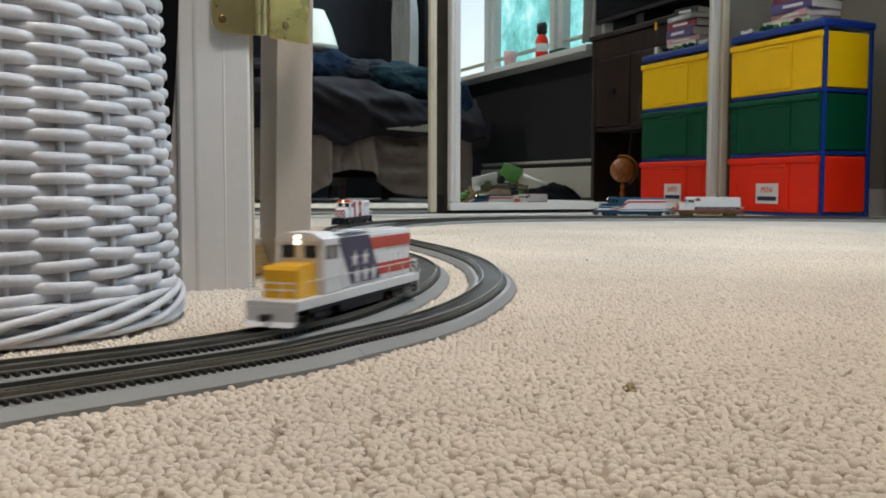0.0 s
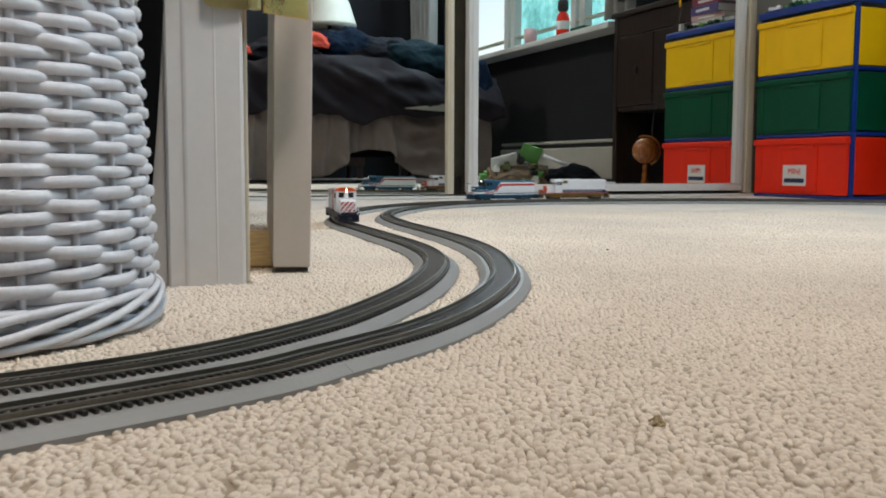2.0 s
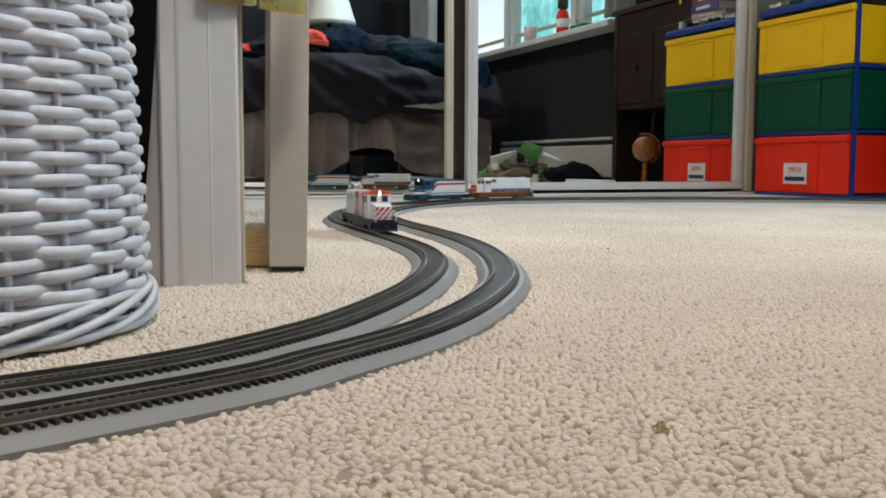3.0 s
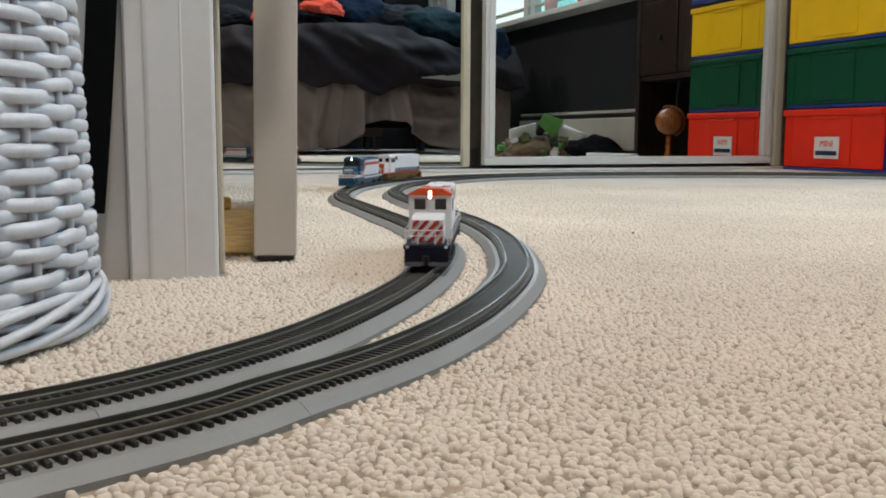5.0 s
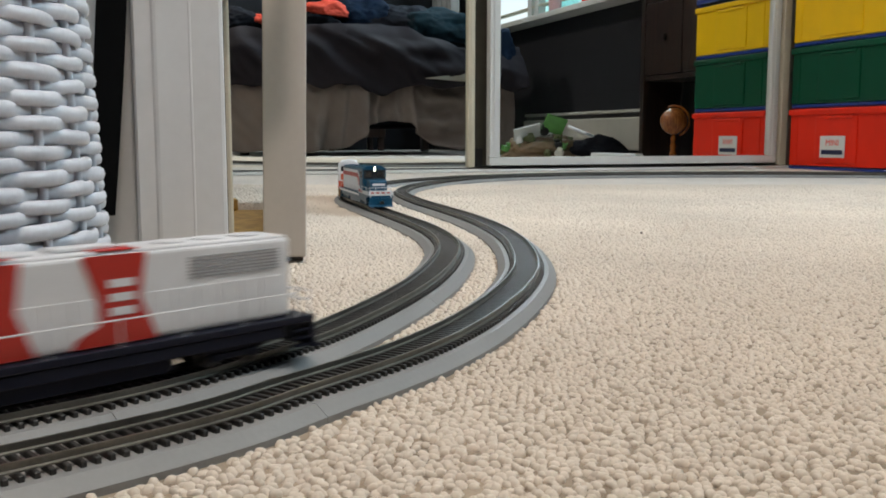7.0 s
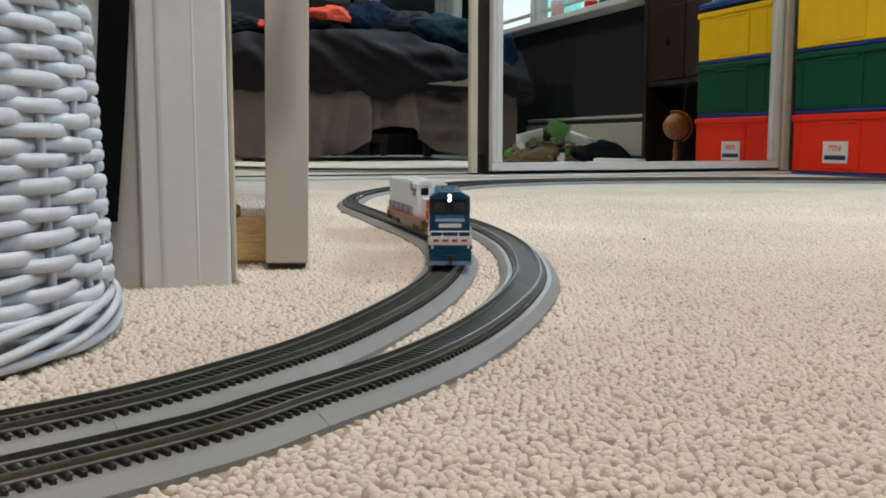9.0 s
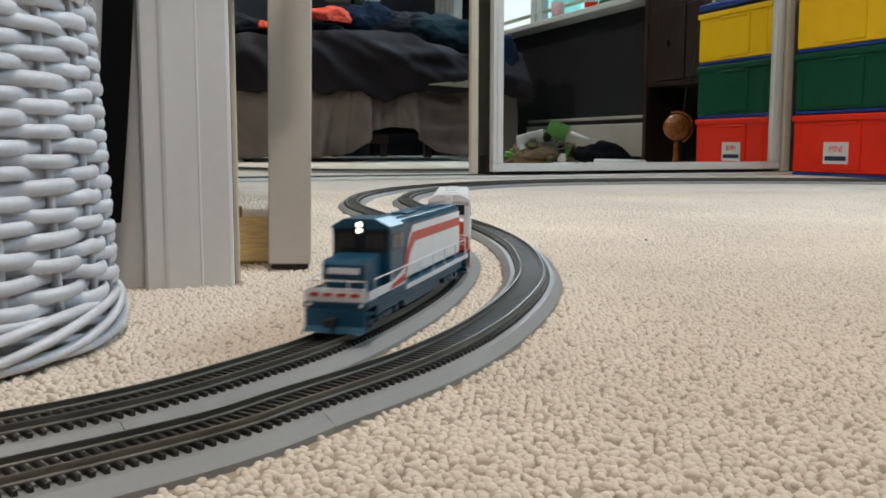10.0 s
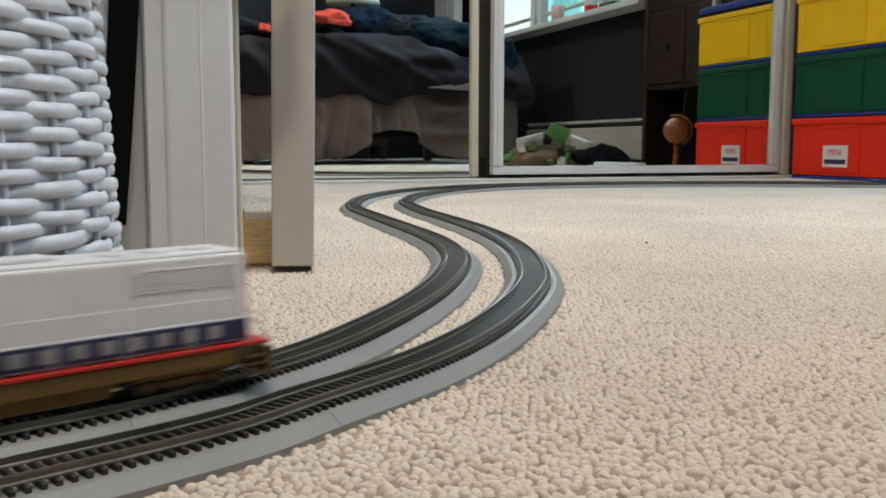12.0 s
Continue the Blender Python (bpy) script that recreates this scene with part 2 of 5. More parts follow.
def cyl(bm, p, q, r, r2=None, n=16, caps=True, idx=0):
    """A tapered rod from p to q."""
    p, q = Vector(p), Vector(q)
    d = q - p
    m = Matrix.Translation((p + q) / 2) @ d.to_track_quat("Z", "Y").to_matrix().to_4x4()
    o = bmesh.ops.create_cone(bm, cap_ends=caps, segments=n, radius1=r, radius2=r if r2 is None else r2, depth=d.length, matrix=m)
    for f in {f for v in o["verts"] for f in v.link_faces}:
        f.material_index = idx
    return bm


def lathe(bm, profile, n=32, m=None):
    """A turned form from (radius, height) pairs."""
    rows = []
    for r, z in profile:
        rows.append([bm.verts.new((r * math.cos(2 * math.pi * k / n), r * math.sin(2 * math.pi * k / n), z)) for k in range(n)])
    for a, b in zip(rows, rows[1:]):
        for k in range(n):
            bm.faces.new((a[k], a[(k + 1) % n], b[(k + 1) % n], b[k]))
    bm.faces.new(list(reversed(rows[0])))
    bm.faces.new(rows[-1])
    if m is not None:
        bm.transform(m)
    return bm


def tube(bm, pts, r, n=6, closed=False, flat=1.0):
    """A round strand along points."""
    pts = [Vector(p) for p in pts]
    rings = []
    up = Vector((0, 0, 1))
    for i, p in enumerate(pts):
        a = pts[i - 1] if (i or closed) else pts[i]
        b = pts[(i + 1) % len(pts)] if (closed or i + 1 < len(pts)) else pts[i]
        t = (b - a).normalized()
        s = t.cross(up)
        s = s.normalized() if s.length > 1e-4 else Vector((1, 0, 0))
        w = s.cross(t).normalized()
        rings.append([bm.verts.new(p + s * (r * flat * math.cos(2 * math.pi * k / n)) + w * (r * math.sin(2 * math.pi * k / n))) for k in range(n)])
    pairs = list(zip(rings, rings[1:])) + ([(rings[-1], rings[0])] if closed else [])
    for a, b in pairs:
        for k in range(n):
            bm.faces.new((a[k], a[(k + 1) % n], b[(k + 1) % n], b[k]))
    if not closed:
        bm.faces.new(list(reversed(rings[0])))
        bm.faces.new(rings[-1])
    return bm


def sweep(bm, path, section, idx=0):
    """A section of (side, height) points drawn along a flat path of (x, y, heading)."""
    rows = []
    for x, y, h in path:
        sx, sy = math.sin(h), -math.cos(h)
        rows.append([bm.verts.new((x + sx * s, y + sy * s, z)) for s, z in section])
    n = len(section)
    for a, b in zip(rows, rows[1:]):
        for k in range(n):
            f = bm.faces.new((a[k], b[k], b[(k + 1) % n], a[(k + 1) % n]))
            f.material_index = idx
    bm.faces.new(rows[0])
    bm.faces.new(list(reversed(rows[-1])))
    bmesh.ops.recalc_face_normals(bm, faces=bm.faces)
    return bm


B = bmesh.new
# ---- the room ----
# Local axes of the room: x along the mirror wall, y towards it (so b = -y).
ROOM = room(0, 0)
LEFT_A = -3.4
floor = solid("floor", box(B(), LEFT_A - 0.2, WALL_A + 0.2, -ROOM_BACK - 0.2, 0.75, -0.05, 0.0), M_CARPET, ROOM, "cream looped-pile carpet laid wall to wall", "carpet", kind="structure")
solid("ceiling", box(B(), LEFT_A - 0.2, WALL_A + 0.2, -ROOM_BACK - 0.2, 0.8, 2.42, 2.5), M_CEIL, ROOM, "plain white painted ceiling", "ceiling", kind="structure")
solid("wall_back", box(B(), LEFT_A, WALL_A, -ROOM_BACK - 0.12, -ROOM_BACK, 0, 2.42), M_DARKWALL, ROOM, "charcoal painted wall behind the bed", "wall", kind="structure")
solid("wall_far_side", box(B(), LEFT_A - 0.12, LEFT_A, -ROOM_BACK, 0.7, 0, 2.42), M_WALL, ROOM, "pale painted side wall", "wall", kind="structure")
MIRROR_END = 1.042
solid("wall_mirror_side", box(B(), MIRROR_END + 0.035, WALL_A, 0.0, 0.10, 0, 2.42), M_WALL, ROOM, "pale painted wall beside the mirror doors", "wall", kind="structure")
solid("wall_above_mirrors", box(B(), LEFT_A, MIRROR_END + 0.035, 0.0, 0.10, 2.06, 2.42), M_WALL, ROOM, "pale painted wall over the closet doors", "wall", kind="structure")
solid("wall_closet", box(B(), LEFT_A, WALL_A, 0.68, 0.75, 0, 2.42), M_WALL, ROOM, "pale painted back wall of the closet", "wall", kind="structure")
# window wall with its opening
W0, W1, WZ0, WZ1 = 1.50, 3.95, 0.83, 2.05
bm = B()
box(bm, WALL_A, WALL_A + 0.16, -W0, 0.7, 0, 2.42)
box(bm, WALL_A, WALL_A + 0.16, -ROOM_BACK, -W1, 0, 2.42)
box(bm, WALL_A, WALL_A + 0.16, -W1, -W0, 0, WZ0)
box(bm, WALL_A, WALL_A + 0.16, -W1, -W0, WZ1, 2.42)
solid("wall_window_side", bm, M_DARKWALL, ROOM, "charcoal painted wall under a wide window", "wall", kind="structure")
# pale return at the closet corner
solid("wall_corner", box(B(), WALL_A - 0.012, WALL_A - 0.002, -0.60, -0.003, 0, 2.415), M_WALL, ROOM, "pale painted strip of wall in the corner", "wall", kind="structure")


def build_window():
    w = thing("window_1", ROOM, "wide white-framed window with trees outside", "window", kind="structure")
    bm = B()
    x0, x1 = WALL_A + 0.05, WALL_A + 0.11
    part("window_frame", (box(bm, x0, x1, -W1, -W0, WZ0, WZ0 + 0.05, 0.004), box(bm, x0, x1, -W1, -W0, WZ1 - 0.05, WZ1, 0.004),
                          box(bm, x0, x1, -W1, -W1 + 0.05, WZ0 + 0.051, WZ1 - 0.051, 0.004), box(bm, x0, x1, -W0 - 0.05, -W0, WZ0 + 0.051, WZ1 - 0.051, 0.004))[0], M_FRAME, w)
    for b in (2.05, 2.15, 2.95, 3.05):
        part("mullion", box(B(), x0 + 0.004, x1 - 0.004, -b - 0.03, -b + 0.03, WZ0 + 0.051, WZ1 - 0.051, 0.004), M_FRAME, w)
    part("transom", box(B(), x0 + 0.006, x1 - 0.006, -W1 + 0.051, -W0 - 0.051, WZ0 + 0.10, WZ0 + 0.112, 0.002), M_BEIGE, w, "thin rail across the glass")
    part("window_sill", box(B(), WALL_A - 0.14, WALL_A + 0.05, -W1 - 0.05, -W0 + 0.05, WZ0 - 0.035, WZ0 - 0.002, 0.006), M_FRAME, w, "white painted sill board")
    return w


build_window()


def outside():
    """Bright leaves and sky beyond the window."""
    m = bpy.data.materials.new("bright_foliage_distance")
    m.use_nodes = True
    nt = m.node_tree
    tc = nt.nodes.new("ShaderNodeTexCoord")
    n1 = nt.nodes.new("ShaderNodeTexNoise")
    n1.inputs["Scale"].default_value, n1.inputs["Detail"].default_value, n1.inputs["Roughness"].default_value = 1.6, 8, 0.7
    nt.links.new(tc.outputs["Object"], n1.inputs["Vector"])
    ramp = nt.nodes.new("ShaderNodeValToRGB")
    ramp.color_ramp.elements[0].position, ramp.color_ramp.elements[0].color = 0.36, (0.12, 0.42, 0.40, 1)
    ramp.color_ramp.elements[1].position, ramp.color_ramp.elements[1].color = 0.62, (0.75, 1.0, 1.0, 1)
    e = ramp.color_ramp.elements.new(0.5)
    e.color = (0.30, 0.80, 0.82, 1)
    nt.links.new(n1.outputs[0], ramp.inputs[0])
    em = nt.nodes["Principled BSDF"]
    em.inputs["Base Color"].default_value = (0, 0, 0, 1)
    nt.links.new(ramp.outputs[0], em.inputs["Emission Color"])
    em.inputs["Emission Strength"].default_value = 1.15
    bm = B()
    box(bm, WALL_A + 3.0, WALL_A + 3.05, -9, 4, -1.0, 5.0)
    solid("backdrop", bm, m, ROOM, "bright trees and sky beyond the window", "backdrop", kind="structure")


outside()


# ---- mirror doors ----
def sliding_door(a0, a1, y, stile, label, z0, rail, side, foot):
    """A mirror pane in a metal frame; rail is the height of its bottom rail."""
    d = thing("mirror_door", ROOM @ pose(0, y, 0), label, "mirror door", "sliding mirror doors")
    z1 = 2.03
    part("mirror_pane", box(B(), a0 + stile * 0.6, a1 - stile * 0.6, -0.004, 0.004, z0 + 0.002, z1 - 0.01), M_MIRROR, d, "clear silvered mirror glass")
    part("bottom_rail", box(B(), a0, a1, -0.014, 0.014, z0 - rail * 0.45, z0 + rail * 0.55, 0.0015), foot, d)
    part("top_rail", box(B(), a0, a1, -0.014, 0.014, z1 - 0.03, z1, 0.004), side, d)
    for x0, x1 in ((a0, a0 + stile), (a1 - stile, a1)):
        bm = B()
        box(bm, x0, x1, -0.016, 0.016, z0 + rail * 0.55 + 0.0005, z1 - 0.0305, 0.004)
        box(bm, x0 + stile * 0.35, x0 + stile * 0.65, -0.019, -0.0165, z0 + rail * 0.55 + 0.0005, z1 - 0.0305, 0.001)
        part("stile", bm, side, d)
    return d


sliding_door(-0.010, MIRROR_END, -0.020, 0.034, "sliding mirror door in a white metal frame", 0.030, 0.024, M_FRAME, M_FRAME)
left = sliding_door(-1.25, -0.040, 0.022, 0.024, "sliding mirror door behind the other, beige edge", 0.0100, 0.0024, M_BEIGE, M_BLACK)
part("edge_channel", box(B(), -0.0395, 0.020, 0.004, 0.014, 0.012, 2.03, 0.001), M_EDGEGREY, left, "dark olive-grey edge channel")
part("roller_cover", box(B(), -0.034, -0.010, -0.004, 0.0035, 0.014, 0.070, 0.002), M_BLACKWOOD, left, "black roller cover")
sliding_door(-2.5, -1.20, -0.020, 0.030, "sliding mirror door hidden beyond the open door", 0.030, 0.024, M_FRAME, M_FRAME)
t = thing("sliding_track", ROOM, "low metal floor track under the mirror doors", "track", kind="structure")
part("sill_plate", box(B(), -2.5, WALL_A - 0.02, -0.075, 0.06, 0.0005, 0.008, 0.002), M_FRAME, t)
part("groove", box(B(), -2.5, MIRROR_END, 0.012, 0.032, 0.0085, 0.0095, 0.0004), M_BLACK, t, "dark running groove")
solid("closet_jamb", box(B(), MIRROR_END + 0.004, MIRROR_END + 0.034, -0.045, 0.10, 0.009, 2.05, 0.004), M_BEIGE, ROOM, "cream painted jamb at the mirror doors' end", "jamb", kind="structure")
solid("baseboard", box(B(), WALL_A - 0.028, WALL_A - 0.0125, -0.60, -0.08, 0.0, 0.09, 0.003), M_TRIM, ROOM, "white painted baseboard in the corner", "baseboard", kind="structure")

# ---- doorway with the open door ----
DW_A, DW_B = -1.015, 1.922      # inner edge of the jamb on the floor
DOORWAY = room(DW_A, DW_B, 0)
solid("wall_doorway", box(B(), -2.3, -0.0300, 0.0100, 0.12, 0, 2.42), M_HALLWALL, DOORWAY, "pale painted wall beside the doorway", "wall", kind="structure")
c = thing("door_casing", DOORWAY, "white painted door casing with a fine bead", "casing", kind="structure")
bm = B()
profile = [(-0.0685, 0.0095), (-0.0685, 0.0010), (-0.0670, -0.0010), (-0.0560, -0.0018), (-0.0545, -0.0032), (-0.0525, -0.0040), (-0.0308, -0.0062), (-0.0302, -0.0066), (-0.0294, -0.0066), (-0.0288, -0.0064), (-0.0095, -0.0084), (-0.0074, -0.0078), (-0.0066, -0.0062), (-0.0065, 0.0095)]
lo, hi = [bm.verts.new((x, y, 0.0)) for x, y in profile], [bm.verts.new((x, y, 2.1)) for x, y in profile]
for k in range(len(profile)):
    k2 = (k + 1) % len(profile)
    bm.faces.new((lo[k], lo[k2], hi[k2], hi[k]))
bm.faces.new(hi)
bm.faces.new(list(reversed(lo)))
bmesh.ops.recalc_face_normals(bm, faces=bm.faces)
part("casing_board", bm, M_TRIM, c)
part("jamb_board", box(B(), -0.0295, 0.0, 0.0098, 0.13, 0, 2.1, 0.002), M_BEIGE, c, "cream jamb edge behind the casing")
# solid dark strip draws the shadow line between casing and jamb
part("jamb_shadow_strip", box(B(), -0.0070, -0.0052, 0.002, 0.0096, 0, 2.1), M_DARKWOOD, c, "dark strip painted as shadow in the casing joint")


def open_door():
    d = thing("door", room(-0.9698, 1.869, 0, -10.5) @ pose(0, 0, 0, 0, 1.0, 0), "cream painted door standing open, seen edge-on", "door")
    part("slab", box(B(), -0.0172, 0.0172, 0.0, 0.70, 0.0072, 2.02, 0.0012), M_DOORPAINT, d)
    # dark strip put in for the shade between slab and carpet
    part("bottom_edge", box(B(), -0.0150, 0.0150, 0.006, 0.69, 0.0030, 0.0071), M_DARKWOOD, d, "dark strip filling the shaded gap under the door")
    return d


open_door()


def hinge():
    """Brass butt hinge: one leaf on the casing's face, one across the gap on the door's edge."""
    h = thing("hinge", DOORWAY @ pose(0, -0.0105, 0.228), "brass butt hinge joining the casing and the door", "hinge")
    bm = B()
    r, x0, x1 = 0.012, -0.0405, -0.0030
    pts = [(x1, 0.0), (x1, 0.089)] + [(x0 + r - r * math.sin(a), 0.089 - r + r * math.cos(a)) for a in np.linspace(0, math.pi / 2, 7)] + [(x0 + r - r * math.cos(a), r - r * math.sin(a)) for a in np.linspace(0, math.pi / 2, 7)]
    f = bm.faces.new([bm.verts.new((x, 0, z)) for x, z in pts])
    o = bmesh.ops.extrude_face_region(bm, geom=[f])
    bmesh.ops.translate(bm, vec=(0, -0.0022, 0), verts=[v for v in o["geom"] if isinstance(v, bmesh.types.BMVert)])
    bmesh.ops.recalc_face_normals(bm, faces=bm.faces)
    part("casing_leaf", bm, M_BRASSPALE, h, "pale brass leaf with a rounded corner")
    leaf = pose(0.0085, -0.004, 0, 0, 0, 30)
    part("door_leaf", box(B(), 0.001, 0.0505, -0.0012, 0.001, -0.002, 0.089, 0.0006), M_BRASS, h, "polished brass leaf", leaf)
    for k in range(5):
        bm = B()
        cyl(bm, (0.0025, -0.0035, k * 0.0178 + 0.0003), (0.0025, -0.0035, k * 0.0178 + 0.0172), 0.0052, n=18)
        part("knuckle", bm, M_BRASSPALE, h)
    for x, z in ((-0.031, 0.012), (-0.016, 0.045), (-0.031, 0.077)):
        bm = B()
        cyl(bm, (x, -0.0022, z), (x, -0.0032, z), 0.0036, 0.0030, n=14)
        box(bm, x - 0.0026, x + 0.0026, -0.0034, -0.0030, z - 0.0004, z + 0.0004)
        part("screw", bm, M_DARKBRASS, h, "tarnished screw head")
    for x, z in ((0.020, 0.012), (0.036, 0.045), (0.020, 0.077), (0.034, 0.070)):
        bm = B()
        cyl(bm, (x, -0.0012, z), (x, -0.0022, z), 0.0034, 0.0028, n=14)
        box(bm, x - 0.0024, x + 0.0024, -0.0024, -0.0020, z - 0.0004, z + 0.0004)
        part("screw", bm, M_DARKBRASS, h, "tarnished screw head", leaf)


hinge()
# tan board on the carpet behind the door, with an offcut at its end
solid("hardboard_sheet", box(B(), -0.10, 0.085, 0.0, 0.50, 0.0, 0.004, 0.0008), M_TANBOARD, room(-1.055, 1.80, 0, -10.5), "thin tan hardboard sheet on the carpet behind the door", "board")
solid("wood_offcut", box(B(), -0.014, 0.014, -0.012, 0.012, 0.0, 0.018, 0.004), M_TANBOARD, room(-0.950, 1.335, 0.0042, 20), "small tan wood offcut lying on the hardboard", "offcut")
# ---- model railway ----
RAIL_Z = 0.0123
# layout of the two tracks: a reverse curve from the doorway to the mirror wall, then along it
WAY_A = [(-1.25, -1.45), (-1.62, -1.42), (-1.98, -1.22), (-2.12, -0.88), (-1.95, -0.56), (-1.60, -0.43), (-1.25, -0.36), (-0.92, -0.21), (-0.62, -0.02), (-0.374, 0.146), (-0.156, 0.304), (-0.082, 0.398), (-0.043, 0.490), (-0.010, 0.620), (0.007, 0.765), (0.003, 0.875), (-0.018, 0.990), (-0.056, 1.130),
         (-0.098, 1.280), (-0.138, 1.430), (-0.156, 1.590), (-0.147, 1.770), (-0.098, 1.980), (-0.005, 2.165), (0.125, 2.305), (0.33, 2.43), (0.62, 2.50), (0.95, 2.50), (1.30, 2.40), (1.62, 2.18), (1.86, 1.85), (1.97, 1.4), (1.97, 0.9)]
WAY_B = [(-1.60, -0.51), (-1.22, -0.43), (-0.88, -0.27), (-0.58, -0.08), (-0.33, 0.09), (-0.110, 0.278), (-0.056, 0.345), (-0.008, 0.420), (0.030, 0.520), (0.060, 0.650), (0.069, 0.775), (0.066, 0.900), (0.046, 1.050),
         (0.010, 1.210), (-0.035, 1.390), (-0.066, 1.580), (-0.064, 1.730), (-0.035, 1.885), (0.030, 2.070), (0.130, 2.225), (0.33, 2.355), (0.62, 2.425), (0.95, 2.425), (1.27, 2.33), (1.57, 2.12), (1.79, 1.82), (1.90, 1.4), (1.90, 0.9)]


def smooth_way(ctrl, step=0.004):
    """Even points (x, y, heading) along a smooth line through the corners of the layout."""
    p = np.array(ctrl)
    p = np.vstack([2 * p[0] - p[1], p, 2 * p[-1] - p[-2]])
    out = []
    for i in range(1, len(p) - 2):
        for s in np.linspace(0, 1, 40, endpoint=False):
            a, b, c, d = p[i - 1], p[i], p[i + 1], p[i + 2]
            out.append(0.5 * (2 * b + (c - a) * s + (2 * a - 5 * b + 4 * c - d) * s * s + (3 * b - a - 3 * c + d) * s ** 3))
    q = np.array(out)
    for _ in range(60):                       # ease the joints of the curve
        q[1:-1] = 0.25 * q[:-2] + 0.5 * q[1:-1] + 0.25 * q[2:]
    acc = np.r_[0, np.cumsum(np.linalg.norm(np.diff(q, axis=0), axis=1))]
    s = np.arange(0, acc[-1], step)
    x, y = np.interp(s, acc, q[:, 0]), np.interp(s, acc, q[:, 1])
    h = np.unwrap(np.arctan2(np.gradient(y), np.gradient(x)))
    return np.stack([x, y, h], 1)


LINE_A, LINE_B = smooth_way(WAY_A), smooth_way(WAY_B)
BED_HALF, BED_TOP = 0.0218, 0.0164


def tie_mesh():
    bm = B()
    box(bm, -0.00095, 0.00095, -0.0130, 0.0130, 0.0062, 0.0092, 0.0003, 1)
    return link_mesh("tie", bm, M_TIE)


TIE = tie_mesh()


def track_section(line, i0, i1, near):
    """One length of sectional track: grey roadbed, ties and two rails."""
    seg = line[i0:i1 + 1]
    mid = seg[len(seg) // 2]
    base = thing("track_section", pose(mid[0], mid[1], 0.0), "grey plastic roadbed track section with black ties", "model track", "track sections")
    loc = seg - np.array([mid[0], mid[1], 0])
    bed = loc.copy()
    for e, f in ((0, 1), (-1, -2)):          # a fine joint between lengths
        bed[e, :2] += (bed[f, :2] - bed[e, :2]) * 0.03
    bm = sweep(B(), bed, [(-BED_HALF, 0.0), (-BED_HALF, 0.0032), (-BED_TOP, 0.0072), (BED_TOP, 0.0072), (BED_HALF, 0.0032), (BED_HALF, 0.0)])
    part("roadbed", bm, M_ROADBED, base, "grey ballast-moulded plastic bed")
    for s in (-0.0086, 0.0086):
        bm = sweep(B(), loc, [(s - 0.0011, 0.0092), (s - 0.0011, 0.0097), (s - 0.0003, 0.0101), (s - 0.0005, 0.0116), (s - 0.0005, RAIL_Z), (s + 0.0005, RAIL_Z), (s + 0.0005, 0.0116), (s + 0.0003, 0.0101), (s + 0.0011, 0.0097), (s + 0.0011, 0.0092)])
        part("rail", bm, M_RAIL, base, "worn nickel silver rail")
    n = max(1, int(round((i1 - i0) * 0.004 / 0.0044)))
    bm = B()
    for k in range(n):
        f = i0 + (k + 0.5) * (i1 - i0) / n
        x, y, h = (np.interp(f, range(len(line)), line[:, c]) for c in range(3))
        if near:
            ob = new("tie", TIE)
            ob.parent = base
            ob.matrix_basis = pose(x - mid[0], y - mid[1], 0.0, 0, 0, math.degrees(h))
        else:
            m = pose(x - mid[0], y - mid[1], 0, 0, 0, math.degrees(h))
            vs = [bm.verts.new(m @ Vector(c)) for c in ((-0.0012, -0.0148, 0.0098), (0.0012, -0.0148, 0.0098), (0.0012, 0.0148, 0.0098), (-0.0012, 0.0148, 0.0098), (-0.0013, -0.0150, 0.0070), (0.0013, -0.0150, 0.0070), (0.0013, 0.0150, 0.0070), (-0.0013, 0.0150, 0.0070))]
            for q in ((0, 1, 2, 3), (0, 4, 5, 1), (1, 5, 6, 2), (2, 6, 7, 3), (3, 7, 4, 0)):
                bm.faces.new([vs[j] for j in q])
    if near:
        bm.free()
    else:
        tagged(part("tie_ladder", bm, M_TIE, base), kind="stuff")
    return base


def lay_track(line):
    n = len(line) - 1
    i = 0
    while i < n - 10:
        j = min(n, i + 64)
        y = line[(i + j) // 2][1]
        track_section(line, i, j, -0.1 < y < 1.75 and line[i][0] < 1.0)
        i = j


lay_track(LINE_A)
lay_track(LINE_B)
# ---- locomotives ----
# Local axes: x forward, z up from the rail heads, origin amid the length.
def blend_part(name, boxes, material, parent, label="", bevel=0.0008):
    bm = B()
    for b in boxes:
        box(bm, *b, bevel)
    return part(name, bm, material, parent, label)


